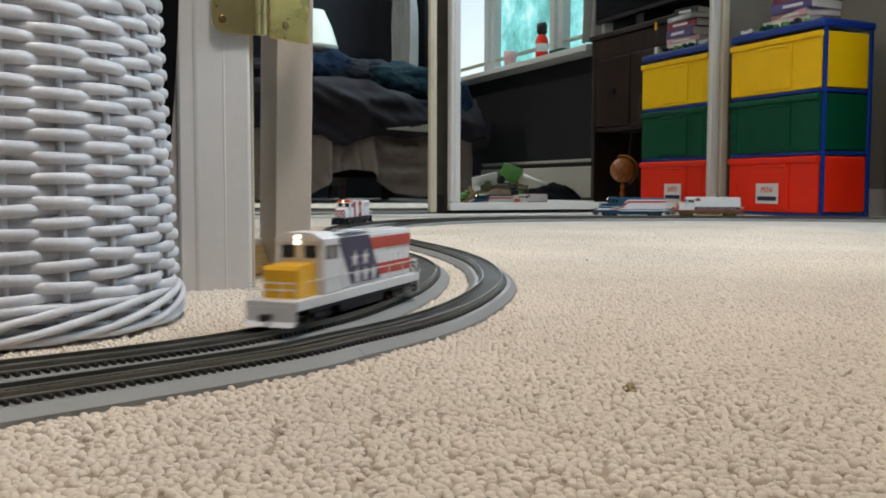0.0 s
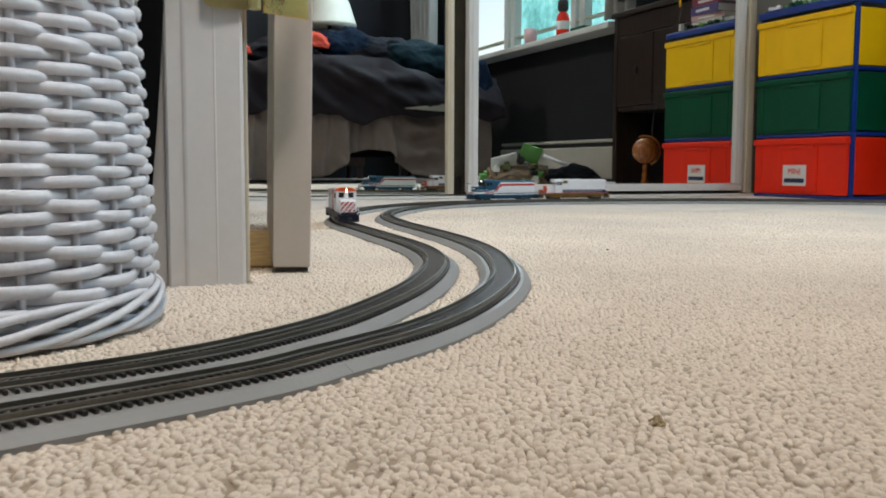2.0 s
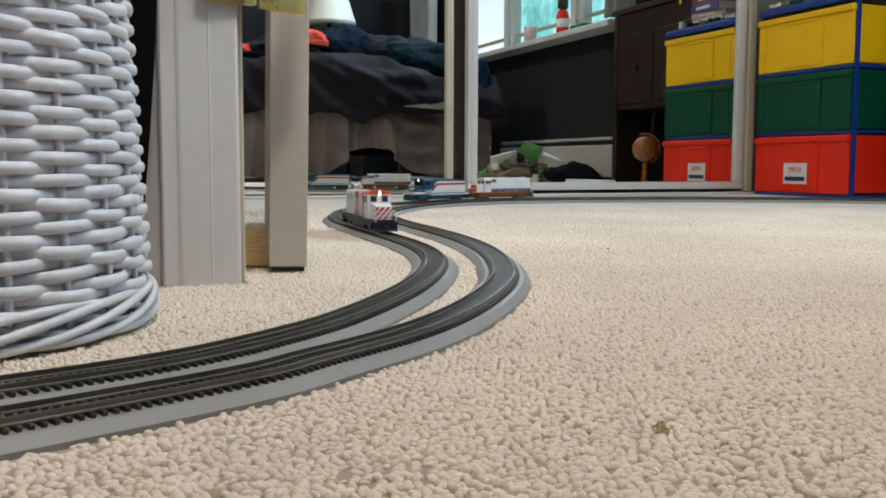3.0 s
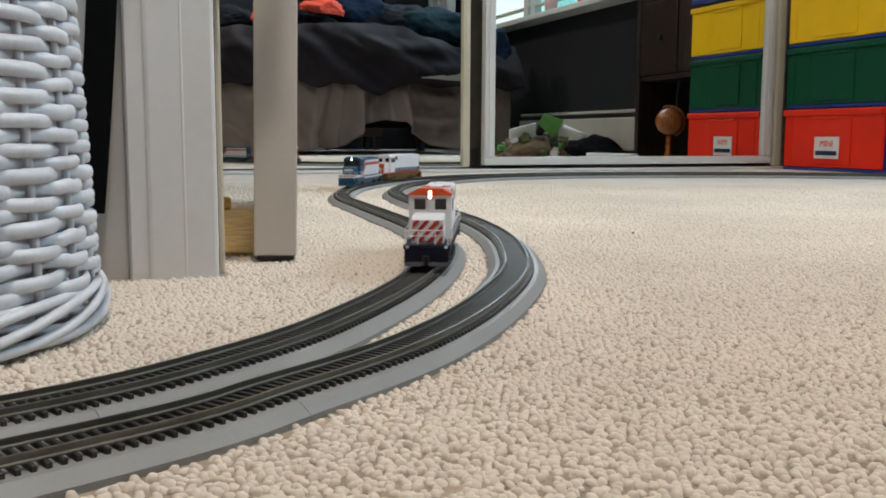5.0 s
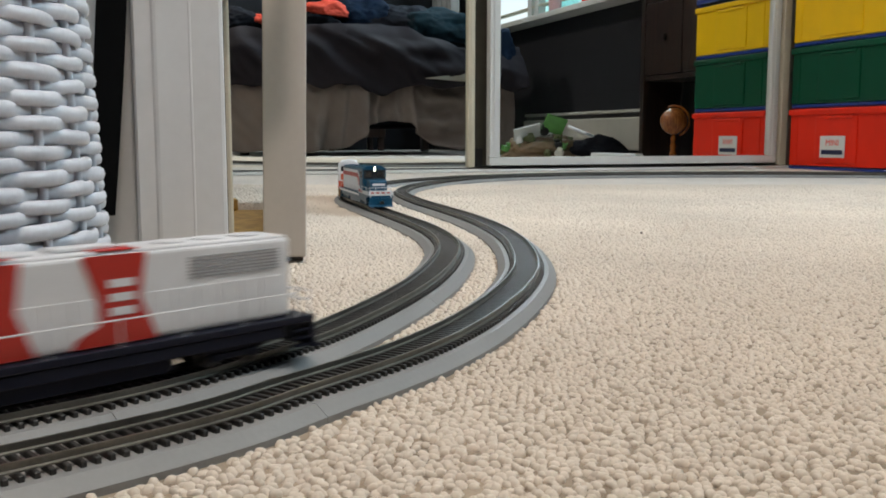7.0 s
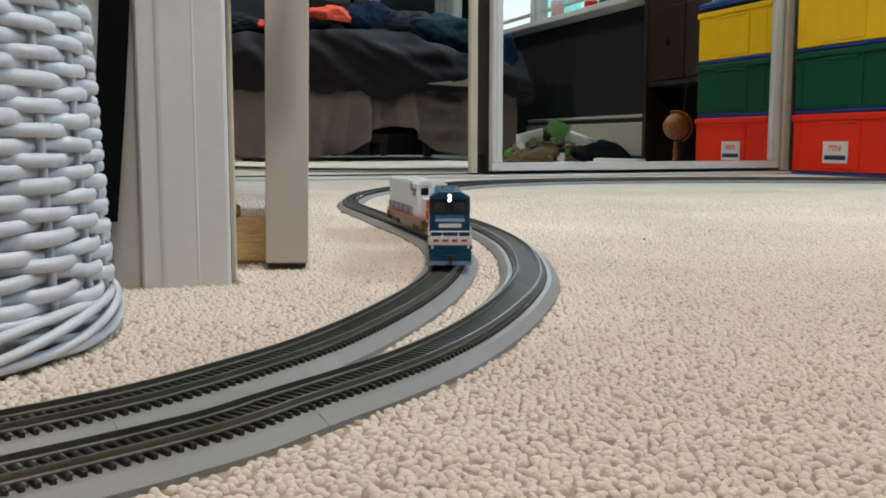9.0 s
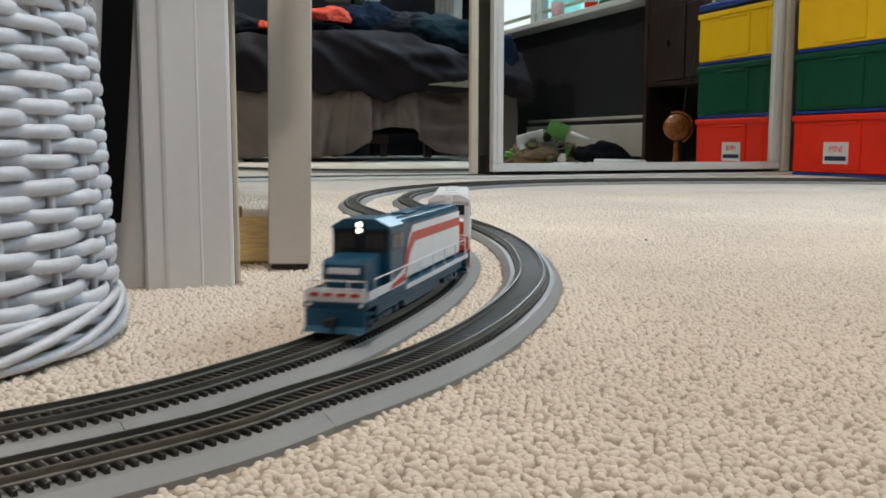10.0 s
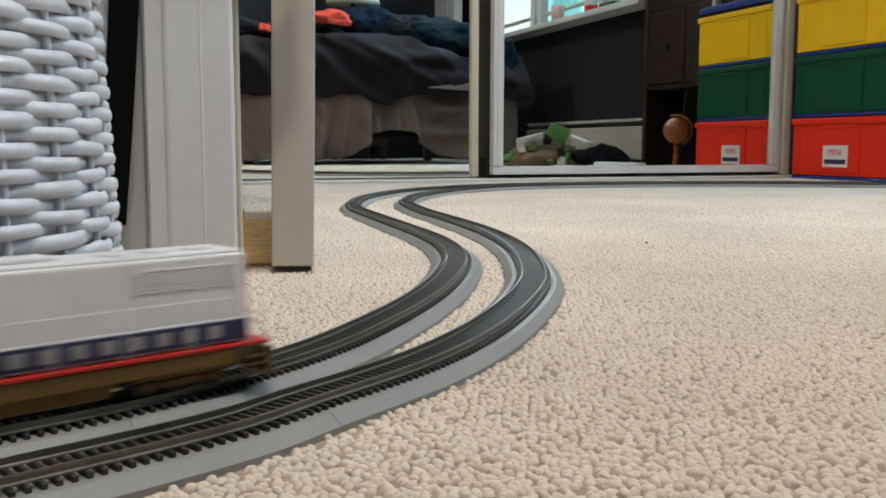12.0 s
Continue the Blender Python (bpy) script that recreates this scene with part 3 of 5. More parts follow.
def truck(parent, x, axles, material):
    bm = B()
    half = 0.0135 if axles == 2 else 0.0185
    for s in (-1, 1):
        y0, y1 = sorted((s * 0.0108, s * 0.0135))
        box(bm, x - half, x + half, y0, y1, 0.0062, 0.0105, 0.0008)
        box(bm, x - half * 0.45, x + half * 0.45, y0, y1 + 0.0003, 0.0035, 0.0061, 0.0006)
        for k in range(axles):
            ax = x + (k - (axles - 1) / 2) * (0.0170 if axles == 2 else 0.0135)
            box(bm, ax - 0.0026, ax + 0.0026, min(y0, y1) - (0.0006 if s < 0 else 0), max(y0, y1) + (0.0006 if s > 0 else 0), 0.0030, 0.0064, 0.0006)
    box(bm, x - half * 0.8, x + half * 0.8, -0.0080, 0.0080, 0.0070, 0.0118)
    t = part("truck", bm, material, parent, "")
    for k in range(axles):
        ax = x + (k - (axles - 1) / 2) * (0.0170 if axles == 2 else 0.0135)
        bm = B()
        for s in (-1, 1):
            cyl(bm, (ax, s * 0.0074, 0.0055), (ax, s * 0.0100, 0.0055), 0.0055, n=20)
            cyl(bm, (ax, s * 0.0068, 0.0055), (ax, s * 0.0074, 0.0055), 0.0061, n=20)
        cyl(bm, (ax, -0.007, 0.0055), (ax, 0.007, 0.0055), 0.0014, n=8)
        part("wheelset", bm, M_WHEEL, t, "dark metal wheels on an axle")


def railings(parent, x0, x1, material, ends=True):
    """Handrails on stanchions along both walkways and across both ends."""
    for s in (-1, 1):
        y = s * 0.0164
        bm = B()
        tube(bm, [(x0, y, 0.0265), (x1, y, 0.0265)], 0.00035, 5)
        for k in range(8):
            x = x0 + (x1 - x0) * k / 7
            tube(bm, [(x, y, 0.0162), (x + 0.00001, y, 0.0265)], 0.00032, 5)
        part("handrail", bm, material, parent)
    for x in (-0.0975, 0.0975) if ends else ():
        bm = B()
        for z in (0.0225, 0.0265):
            tube(bm, [(x, -0.0150, z), (x, 0.0150, z)], 0.0004, 5)
        for y in (-0.015, -0.006, 0.006, 0.015):
            tube(bm, [(x, y, 0.0162), (x, y + 0.00001, 0.0265)], 0.0004, 5)
        part("end_railing", bm, material, parent)


def star_face(bm, x, y, z, r, side):
    """A raised five-pointed star on a side wall."""
    vs = []
    for k in range(10):
        a = math.pi / 2 + k * math.pi / 5
        q = r if k % 2 == 0 else r * 0.42
        vs.append(bm.verts.new((x + q * math.cos(a), y, z + q * math.sin(a))))
    f = bm.faces.new(vs if side < 0 else list(reversed(vs)))
    o = bmesh.ops.extrude_face_region(bm, geom=[f])
    bmesh.ops.translate(bm, vec=(0, side * 0.00025, 0), verts=[v for v in o["geom"] if isinstance(v, bmesh.types.BMVert)])


def slanted(bm, pts, y0, y1):
    """A plate with the outline pts (x, z) from y0 to y1."""
    a = [bm.verts.new((x, y0, z)) for x, z in pts]
    b = [bm.verts.new((x, y1, z)) for x, z in pts]
    n = len(pts)
    bm.faces.new(a)
    bm.faces.new(list(reversed(b)))
    for k in range(n):
        bm.faces.new((a[k], b[k], b[(k + 1) % n], a[(k + 1) % n]))
    bmesh.ops.recalc_face_normals(bm, faces=bm.faces)
    return bm


def loco(label, sill, pilot, under, hood, roof, cab, cabroof, nose, axles, lit, rail, hood_h=0.0500, hood_w=0.0120, tank=None, grille=None, deck_z=0.0132):
    L = thing("locomotive", pose(0, 0, RAIL_Z), label, "model locomotive", "model locomotives")
    part("deck", box(B(), -0.0990, 0.0990, -0.0165, 0.0165, deck_z, 0.0163, 0.0005), sill, L)
    part("side_sill", box(B(), -0.0840, 0.0840, -0.0158, 0.0158, 0.0082, deck_z - 0.0001, 0.0005), under, L)
    for s in (-1, 1):
        bm = B()
        slanted(bm, [(s * 0.0965, 0.0131), (s * 0.0995, 0.0131), (s * 0.1000, 0.0045), (s * 0.1030, 0.0018), (s * 0.0985, 0.0018)], -0.0155, 0.0155)
        p = part("pilot", bm, pilot, L)
        bm = B()
        box(bm, min(s * 0.1002, s * 0.1065), max(s * 0.1002, s * 0.1065), -0.0016, 0.0016, 0.0062, 0.0090, 0.0004)
        box(bm, min(s * 0.1066, s * 0.1090), max(s * 0.1066, s * 0.1090), -0.0026, 0.0026, 0.0055, 0.0098, 0.0006)
        part("coupler", bm, M_WHEEL, p, "dark metal knuckle coupler")
        for y in (-0.0148, 0.0148):
            bm = B()
            for k in range(3):
                box(bm, min(s * 0.089, s * 0.0965), max(s * 0.089, s * 0.0965), y - 0.0016, y + 0.0016, 0.0030 + k * 0.0034, 0.0037 + k * 0.0034)
            part("steps", bm, under, p)
    bm = B()
    slanted(bm, [(-0.036, 0.0104), (0.036, 0.0104), (0.036, 0.0054), (0.033, 0.0028), (-0.033, 0.0028), (-0.036, 0.0054)], -0.0135, 0.0135)
    part("fuel_tank", bm, tank or under, L)
    truck(L, 0.062, axles, under)
    truck(L, -0.062, axles, under)
    # long hood with doors and grilles
    hw = hood_w
    h0, h1 = -0.0900, 0.0420
    hd = part("hood", box(B(), h0, h1, -hw, hw, 0.0164, hood_h, 0.0016, 3), hood, L)
    rf = part("hood_roof", box(B(), h0 + 0.001, h1 - 0.0005, -hw + 0.0010, hw - 0.0010, hood_h - 0.0005, hood_h + 0.0010, 0.0007), roof, L)
    for k in range(3):
        bm = B()
        x = h0 + 0.014 + k * 0.017
        cyl(bm, (x, 0, hood_h + 0.0010), (x, 0, hood_h + 0.0016), 0.0062, n=24)
        cyl(bm, (x, 0, hood_h + 0.0016), (x, 0, hood_h + 0.0019), 0.0052, 0.0048, n=24)
        part("roof_fan", bm, roof, rf)
    part("exhaust_box", box(B(), -0.020, 0.004, -0.0045, 0.0045, hood_h + 0.0010, hood_h + 0.0026, 0.0005), roof, rf)
    part("blower_housing", box(B(), 0.012, 0.034, -0.0065, 0.0065, hood_h + 0.0010, hood_h + 0.0022, 0.0006), roof, rf)
    for s in (-1, 1):
        y = s * hw
        for k in range(13):
            x = h0 + 0.010 + k * 0.0096
            part("hood_door", box(B(), x - 0.0043, x + 0.0043, min(y, y + s * 0.0003), max(y, y + s * 0.0003), 0.0185, 0.0345, 0.0001, 1), hood, hd)
        bm = B()
        for k in range(7):
            z = hood_h - 0.0125 + k * 0.0013
            box(bm, h0 + 0.006, h0 + 0.046, min(y, y + s * 0.00035), max(y, y + s * 0.00035), z, z + 0.0007)
        part("radiator_grille", bm, grille or M_LOCOGREY, hd, "louvred radiator grille")
    # cab
    cw, ch, c0, c1 = 0.0160, 0.0530, 0.0422, 0.0640
    cb = part("cab", box(B(), c0, c1, -cw, cw, 0.0164, ch - 0.004, 0.0008), cab, L)
    bm = B()
    slanted(bm, [(-cw, ch - 0.0042), (-cw, ch - 0.0030), (-cw * 0.55, ch + 0.0010), (cw * 0.55, ch + 0.0010), (cw, ch - 0.0030), (cw, ch - 0.0042)], c0 - 0.0008, c1 + 0.0012)
    bm.transform(Matrix(((0, 1, 0, 0), (1, 0, 0, 0), (0, 0, 1, 0), (0, 0, 0, 1))))
    bmesh.ops.recalc_face_normals(bm, faces=bm.faces)
    cr = part("cab_roof", bm, cabroof, L)
    for s in (-1, 1):
        part("front_window", box(B(), c1 - 0.0002, c1 + 0.0004, s * 0.0076 - 0.0042, s * 0.0076 + 0.0042, 0.0385, 0.0462, 0.0003), M_SMOKEGLASS, cb, "dark front window")
        for x in (c0 + 0.0055, c0 + 0.0150):
            part("side_window", box(B(), x - 0.0036, x + 0.0036, min(s * cw, s * (cw + 0.0004)), max(s * cw, s * (cw + 0.0004)), 0.0375, 0.0460, 0.0003), M_SMOKEGLASS, cb, "dark side window")
    bm = B()
    box(bm, c1 + 0.0010, c1 + 0.0026, -0.0024, 0.0024, 0.0462, 0.0530, 0.0006)
    hh = part("headlamp_housing", bm, cabroof, cb)
    for z in (0.0480, 0.0512):
        bm = B()
        cyl(bm, (c1 + 0.0026, 0, z), (c1 + 0.0031, 0, z), 0.0012, n=14)
        part("headlamp", bm, M_HEADLAMP if lit else M_CLEAR, hh, "glowing headlamp lens" if lit else "unlit headlamp lens")
    # low short hood
    bm = B()
    slanted(bm, [(0.0642, 0.0164), (0.0880, 0.0164), (0.0880, 0.0330), (0.0860, 0.0352), (0.0642, 0.0362)], -0.0112, 0.0112)
    nz = part("nose", bm, nose, L)
    part("nose_door", box(B(), 0.0878, 0.0884, -0.0036, 0.0036, 0.0180, 0.0320, 0.0002), nose, nz)
    for y in (-0.0135, 0.0135):
        bm = B()
        cyl(bm, (0.0992, y, 0.0150), (0.0998, y, 0.0150), 0.0011, n=10)
        part("marker_lamp", bm, M_CLEAR, L)
    railings(L, -0.090, 0.088, rail)
    return L, hd, cb, nz


def side_panel(parent, name, pts, hw, material, label=""):
    """The same painted panel on both sides of the hood."""
    for s in (-1, 1):
        bm = B()
        y = sorted((s * (hw + 0.00031), s * (hw + 0.00055)))
        slanted(bm, pts, *y)
        part(name, bm, material, parent, label)


def star_loco():
    L, hd, cb, nz = loco("white model locomotive with a star-spangled hood and yellow nose", M_LOCOWHITE, M_LOCOWHITE, M_LOCOBLACK, M_LOCOWHITE, M_LOCOWHITE, M_LOCOWHITE, M_LOCOWHITE, M_LOCOYELLOW, 2, True, M_LOCOWHITE, deck_z=0.0104)
    side_panel(hd, "star_panel", [(-0.032, 0.0180), (0.016, 0.0180), (0.036, 0.0495), (-0.012, 0.0495)], 0.0120, M_LOCONAVY, "navy slanted panel with white stars")
    for s in (-1, 1):
        bm = B()
        for x, z in ((-0.006, 0.0345), (0.011, 0.0345), (-0.020, 0.0230), (-0.006, 0.0230), (0.008, 0.0230)):
            star_face(bm, x, s * 0.01256, z, 0.0060, s)
        part("stars", bm, M_LOCOWHITE, hd, "white five-pointed stars")
    for z in (0.0205, 0.0390):
        e0, e1 = (-0.0322 + 0.020 * (q - 0.018) / 0.0315 for q in (z, z + 0.0080))
        side_panel(hd, "red_stripe", [(-0.0895, z), (e0, z), (e1, z + 0.0080), (-0.0895, z + 0.0080)], 0.0120, M_LOCORED, "red painted stripe")
    part("blue_roof_band", box(B(), -0.012, 0.036, -0.0118, 0.0118, 0.05105, 0.0515, 0.0003), M_LOCONAVY, hd, "navy band across the roof")
    return L


def red_loco():
    L, hd, cb, nz = loco("white model locomotive with red bands and red cab roof", M_LOCOBLACK, M_LOCOBLACK, M_LOCOBLACK, M_LOCOWHITE, M_LOCOWHITE, M_LOCOWHITE, M_LOCOORANGE, M_LOCOWHITE, 2, True, M_LOCOWHITE)
    for x, w in ((0.020, 0.016), (-0.024, 0.016)):
        side_panel(hd, "red_band", [(x - 0.006, 0.0170), (x + w + 0.010, 0.0170), (x + w + 0.008, 0.0205), (x + w, 0.0240), (x + w, 0.0330), (x + w * 1.35, 0.0498), (x - w * 0.15, 0.0498), (x, 0.0330)], 0.0120, M_LOCORED, "red painted band with a stepped foot")
        part("roof_band", box(B(), x, x + 0.016, -0.0112, 0.0112, 0.0511, 0.0514), M_LOCORED, hd)
    for s in (-1, 1):
        bm = B()
        for k in range(3):
            box(bm, -0.0215, -0.0120, min(s * 0.01256, s * 0.0127), max(s * 0.01256, s * 0.0127), 0.0275 + k * 0.0052, 0.0305 + k * 0.0052)
        part("lettering_bars", bm, M_LOCOWHITE, hd, "plain white bars on the red band")
    bm = B()
    lim, z0, z1, lean, w = 0.0108, 0.0172, 0.0326, 0.0135, 0.0036
    for k in range(5):
        y = -0.0225 + k * 0.0072
        low = [(y, z0), (y + w, z0), (y + w + lean, z1), (y + lean, z1)]
        pts = []
        for (ya, za), (yb, zb) in zip(low, low[1:] + low[:1]):     # cut the slanting bar at the nose's sides
            if -lim <= ya <= lim:
                pts.append((ya, za))
            cuts = [q for q in (-lim, lim) if (ya - q) * (yb - q) < 0]
            for q in sorted(cuts, key=lambda q: abs(q - ya)):
                pts.append((q, za + (zb - za) * (q - ya) / (yb - ya)))
        if len(pts) < 3:
            continue
        f = bm.faces.new([bm.verts.new((0.08845, *p)) for p in pts])
        o = bmesh.ops.extrude_face_region(bm, geom=[f])
        bmesh.ops.translate(bm, vec=(0.0003, 0, 0), verts=[v for v in o["geom"] if isinstance(v, bmesh.types.BMVert)])
    bmesh.ops.recalc_face_normals(bm, faces=bm.faces)
    part("nose_stripes", bm, M_LOCORED, nz, "slanting red warning stripes")
    part("red_roof_front", box(B(), 0.0365, 0.0416, -0.0121, 0.0121, 0.0478, 0.0513, 0.0008), M_LOCOORANGE, hd, "red front part of the hood roof")
    return L


def blue_loco():
    L, hd, cb, nz = loco("teal-blue and white model locomotive with a red stripe", M_LOCOTEAL, M_LOCOTEAL, M_LOCOTEAL, M_LOCOTEAL, M_LOCOTEAL, M_LOCOTEAL, M_LOCOTEAL, M_LOCOTEAL, 3, True, M_LOCOWHITE)
    side_panel(hd, "white_side", [(-0.0895, 0.0182), (0.041, 0.0182), (0.030, 0.0260), (0.022, 0.0400), (0.014, 0.0465), (-0.0895, 0.0465)], 0.0120, M_LOCOWHITE, "white side panel")
    side_panel(hd, "red_stripe", [(-0.0890, 0.0370), (0.012, 0.0370), (0.020, 0.0320), (0.028, 0.0215), (0.033, 0.0215), (0.026, 0.0345), (0.016, 0.0425), (-0.0890, 0.0425)], 0.0123, M_LOCORED, "red stripe sweeping down to the cab")
    for s in (-1, 1):
        part("walkway_band", box(B(), -0.098, 0.040, min(s * 0.0166, s * 0.0169), max(s * 0.0166, s * 0.0169), 0.0134, 0.0160), M_LOCOWHITE, L, "white band on the walkway edge")
        bm = B()
        slanted(bm, [(0.040, 0.0170), (0.097, 0.0170), (0.097, 0.0215), (0.060, 0.0215), (0.040, 0.0260)], min(s * 0.01615, s * 0.0163), max(s * 0.01615, s * 0.0163))
        part("cab_stripe", bm, M_LOCOWHITE, L, "white stripe under the cab window")
        bm = B()
        slanted(bm, [(0.040, 0.0190), (0.064, 0.0175), (0.064, 0.0195), (0.040, 0.0230)], min(s * 0.0164, s * 0.0165), max(s * 0.0164, s * 0.0165))
        part("cab_red_line", bm, M_LOCORED, L)
    part("front_band", box(B(), 0.0990, 0.0994, -0.0160, 0.0160, 0.0165, 0.0220, 0.0002), M_LOCOWHITE, L, "white band across the front walkway")
    for k in range(4):
        part("front_block", box(B(), 0.0995, 0.0997, -0.0130 + k * 0.0070, -0.0085 + k * 0.0070, 0.0190, 0.0208), M_LOCORED, L)
    part("window_surround", box(B(), 0.0637, 0.0642, -0.0148, 0.0148, 0.0362, 0.0484, 0.0002), M_BLACK, cb, "black surround of the front windows")
    part("number_board", box(B(), 0.0884, 0.0888, -0.0085, 0.0085, 0.0285, 0.0315), M_LOCOWHITE, nz, "pale lettering board with a plain bar")
    return L


def white_loco():
    L, hd, cb, nz = loco("white model locomotive with navy stripe and bronze trucks", M_LOCORED, M_LOCOBRONZE, M_LOCOBRONZE, M_LOCOWHITE, M_LOCOWHITE, M_LOCOWHITE, M_LOCOWHITE, M_LOCOWHITE, 3, False, M_LOCOWHITE, 0.0520, 0.0140, None, M_LOCOWHITE, 0.0146)
    side_panel(hd, "navy_stripe", [(-0.0895, 0.0175), (0.041, 0.0175), (0.041, 0.0255), (-0.0895, 0.0255)], 0.0140, M_LOCONAVY, "navy lettered stripe along the hood")
    for s in (-1, 1):
        for k in range(11):
            x = -0.078 + k * 0.0105
            part("lettering_bar", box(B(), x, x + 0.0052, min(s * 0.01456, s * 0.0148), max(s * 0.01456, s * 0.0148), 0.0192, 0.0240), M_LOCOGREY, hd, "plain grey bar")
        part("dark_panel", box(B(), 0.026, 0.040, min(s * 0.0141, s * 0.0145), max(s * 0.0141, s * 0.0145), 0.0420, 0.0500), M_LOCOBRONZE, hd, "dark grille panel")
    part("nose_front", box(B(), 0.0860, 0.0889, -0.0116, 0.0116, 0.0168, 0.0356, 0.0008), M_LOCOORANGE, nz, "orange-red nose front")
    part("pilot_band", box(B(), 0.0992, 0.0997, -0.0150, 0.0150, 0.0166, 0.0255, 0.0003), M_LOCOORANGE, L, "orange-red band across the front railing")
    part("red_end", box(B(), -0.0906, -0.0902, -0.0130, 0.0130, 0.0180, 0.0500), M_LOCORED, hd, "red hood end")
    return L


def lengthen(L, f):
    """A longer body on the same wheels."""
    for ob in L.children_recursive:
        me = ob.data
        if ob.name.startswith("wheelset"):
            cx = sum(v.co.x for v in me.vertices) / len(me.vertices)
            me.transform(Matrix.Translation((cx * (f - 1), 0, 0)))
        else:
            me.transform(Matrix.Diagonal((f, 1, 1, 1)))
    return L


LOCO_STAR, LOCO_RED, LOCO_BLUE, LOCO_WHITE = star_loco(), lengthen(red_loco(), 1.05), lengthen(blue_loco(), 1.09), white_loco()
# ---- wicker basket ----
def basket():
    m = pose(-0.322, 0.470, 0.0)
    k = thing("wicker_basket", m, "white painted woven wicker basket beside the track", "basket")
    N = 26

    def rad(z):
        return 0.1430 - 0.050 * z + 0.02 * max(0, z - 0.25)

    rnd = random.Random(4)
    for i in range(N):
        a = 2 * math.pi * i / N
        bm = B()
        lean = rnd.uniform(-0.012, 0.012)
        pts = [((rad(z) - 0.0005) * math.cos(a + lean * z / 0.5 + 0.10 * z), (rad(z) - 0.0005) * math.sin(a + lean * z / 0.5 + 0.10 * z), z) for z in np.linspace(0.004, 0.56, 14)]
        tube(bm, pts, 0.0024, 8)
        part("stake", bm, M_WICKER, k, smooth=True)
    rows = 86
    for r in range(rows):
        z0 = 0.029 + r * 0.0062
        bm = B()
        pts = []
        steps = N * 8
        wob = [rnd.uniform(-0.0010, 0.0010) for _ in range(9)]
        fat = rnd.uniform(0.92, 1.08)
        for s in range(steps):
            f = s / steps
            a = 2 * math.pi * f
            tw = 0.10 * z0
            c = math.cos(math.pi * f * N + (math.pi if r % 2 else 0))
            c = math.copysign(abs(c) ** 0.85, c)
            q = rad(z0) + 0.0033 * c
            dz = 0.0007 * math.sin(7 * a + r * 1.7) + np.interp((f * 8) % 8, range(9), wob) * (1 if f < 0.99 else 0)
            pts.append((q * math.cos(a + tw), q * math.sin(a + tw), z0 + dz))
        tube(bm, pts, 0.0037 * fat, 8, True, 0.60)
        part("weaver", bm, M_WICKER, k, smooth=True)
    # plaited foot
    for j in range(6):
        bm = B()
        pts = []
        steps = 168
        for s in range(steps):
            a = 2 * math.pi * s / steps
            w = 3 * a + j * 2 * math.pi / 6
            pts.append(((0.1450 + 0.0030 * math.cos(w)) * math.cos(a), (0.1450 + 0.0030 * math.cos(w)) * math.sin(a), 0.0150 + 0.0095 * math.sin(w)))
        tube(bm, pts, 0.0026, 7, True)
        part("plait_strand", bm, M_WICKER, k, smooth=True)
    bm = B()
    lathe(bm, [(0.132, 0.006), (0.134, 0.010), (0.134, 0.014)], 48)
    part("base", bm, M_WICKER, k)
    bm = B()
    pts = [((rad(0.56) + 0.004 * math.cos(9 * a)) * math.cos(a), (rad(0.56) + 0.004 * math.cos(9 * a)) * math.sin(a), 0.562 + 0.004 * math.sin(9 * a)) for a in np.linspace(0, 2 * math.pi, 160, endpoint=False)]
    tube(bm, pts, 0.007, 8, True)
    part("rim", bm, M_WICKER, k, smooth=True)


basket()


def hanging_strap():
    """Black webbing that hangs against the wall from a hook."""
    s = thing("bag_strap", DOORWAY @ pose(-0.0835, 0, 0), "black webbing strap hanging against the wall", "strap")
    bm = B()
    rows = []
    for z in np.linspace(0.05, 0.80, 26):
        x = -0.014 + 0.022 * math.sin(min(1.0, max(0, z - 0.02) / 0.33) * math.pi / 2)
        w = 0.0100
        rows.append([bm.verts.new(p) for p in ((x - w, -0.016, z), (x + w, -0.012, z), (x + w, -0.009, z), (x - w, -0.013, z))])
    for a, b in zip(rows, rows[1:]):
        for q in range(4):
            bm.faces.new((a[q], a[(q + 1) % 4], b[(q + 1) % 4], b[q]))
    bm.faces.new(rows[0])
    bm.faces.new(list(reversed(rows[-1])))
    bmesh.ops.recalc_face_normals(bm, faces=bm.faces)
    part("webbing", bm, M_WEBBING, s)
    part("buckle", box(B(), -0.004, 0.030, -0.022, -0.008, 0.335, 0.352, 0.003), M_BLACKWOOD, s, "black plastic buckle")
    part("hook", box(B(), -0.002, 0.018, -0.024, 0.009, 0.795, 0.812, 0.003), M_BRASS, s, "small brass hook on the wall")


hanging_strap()


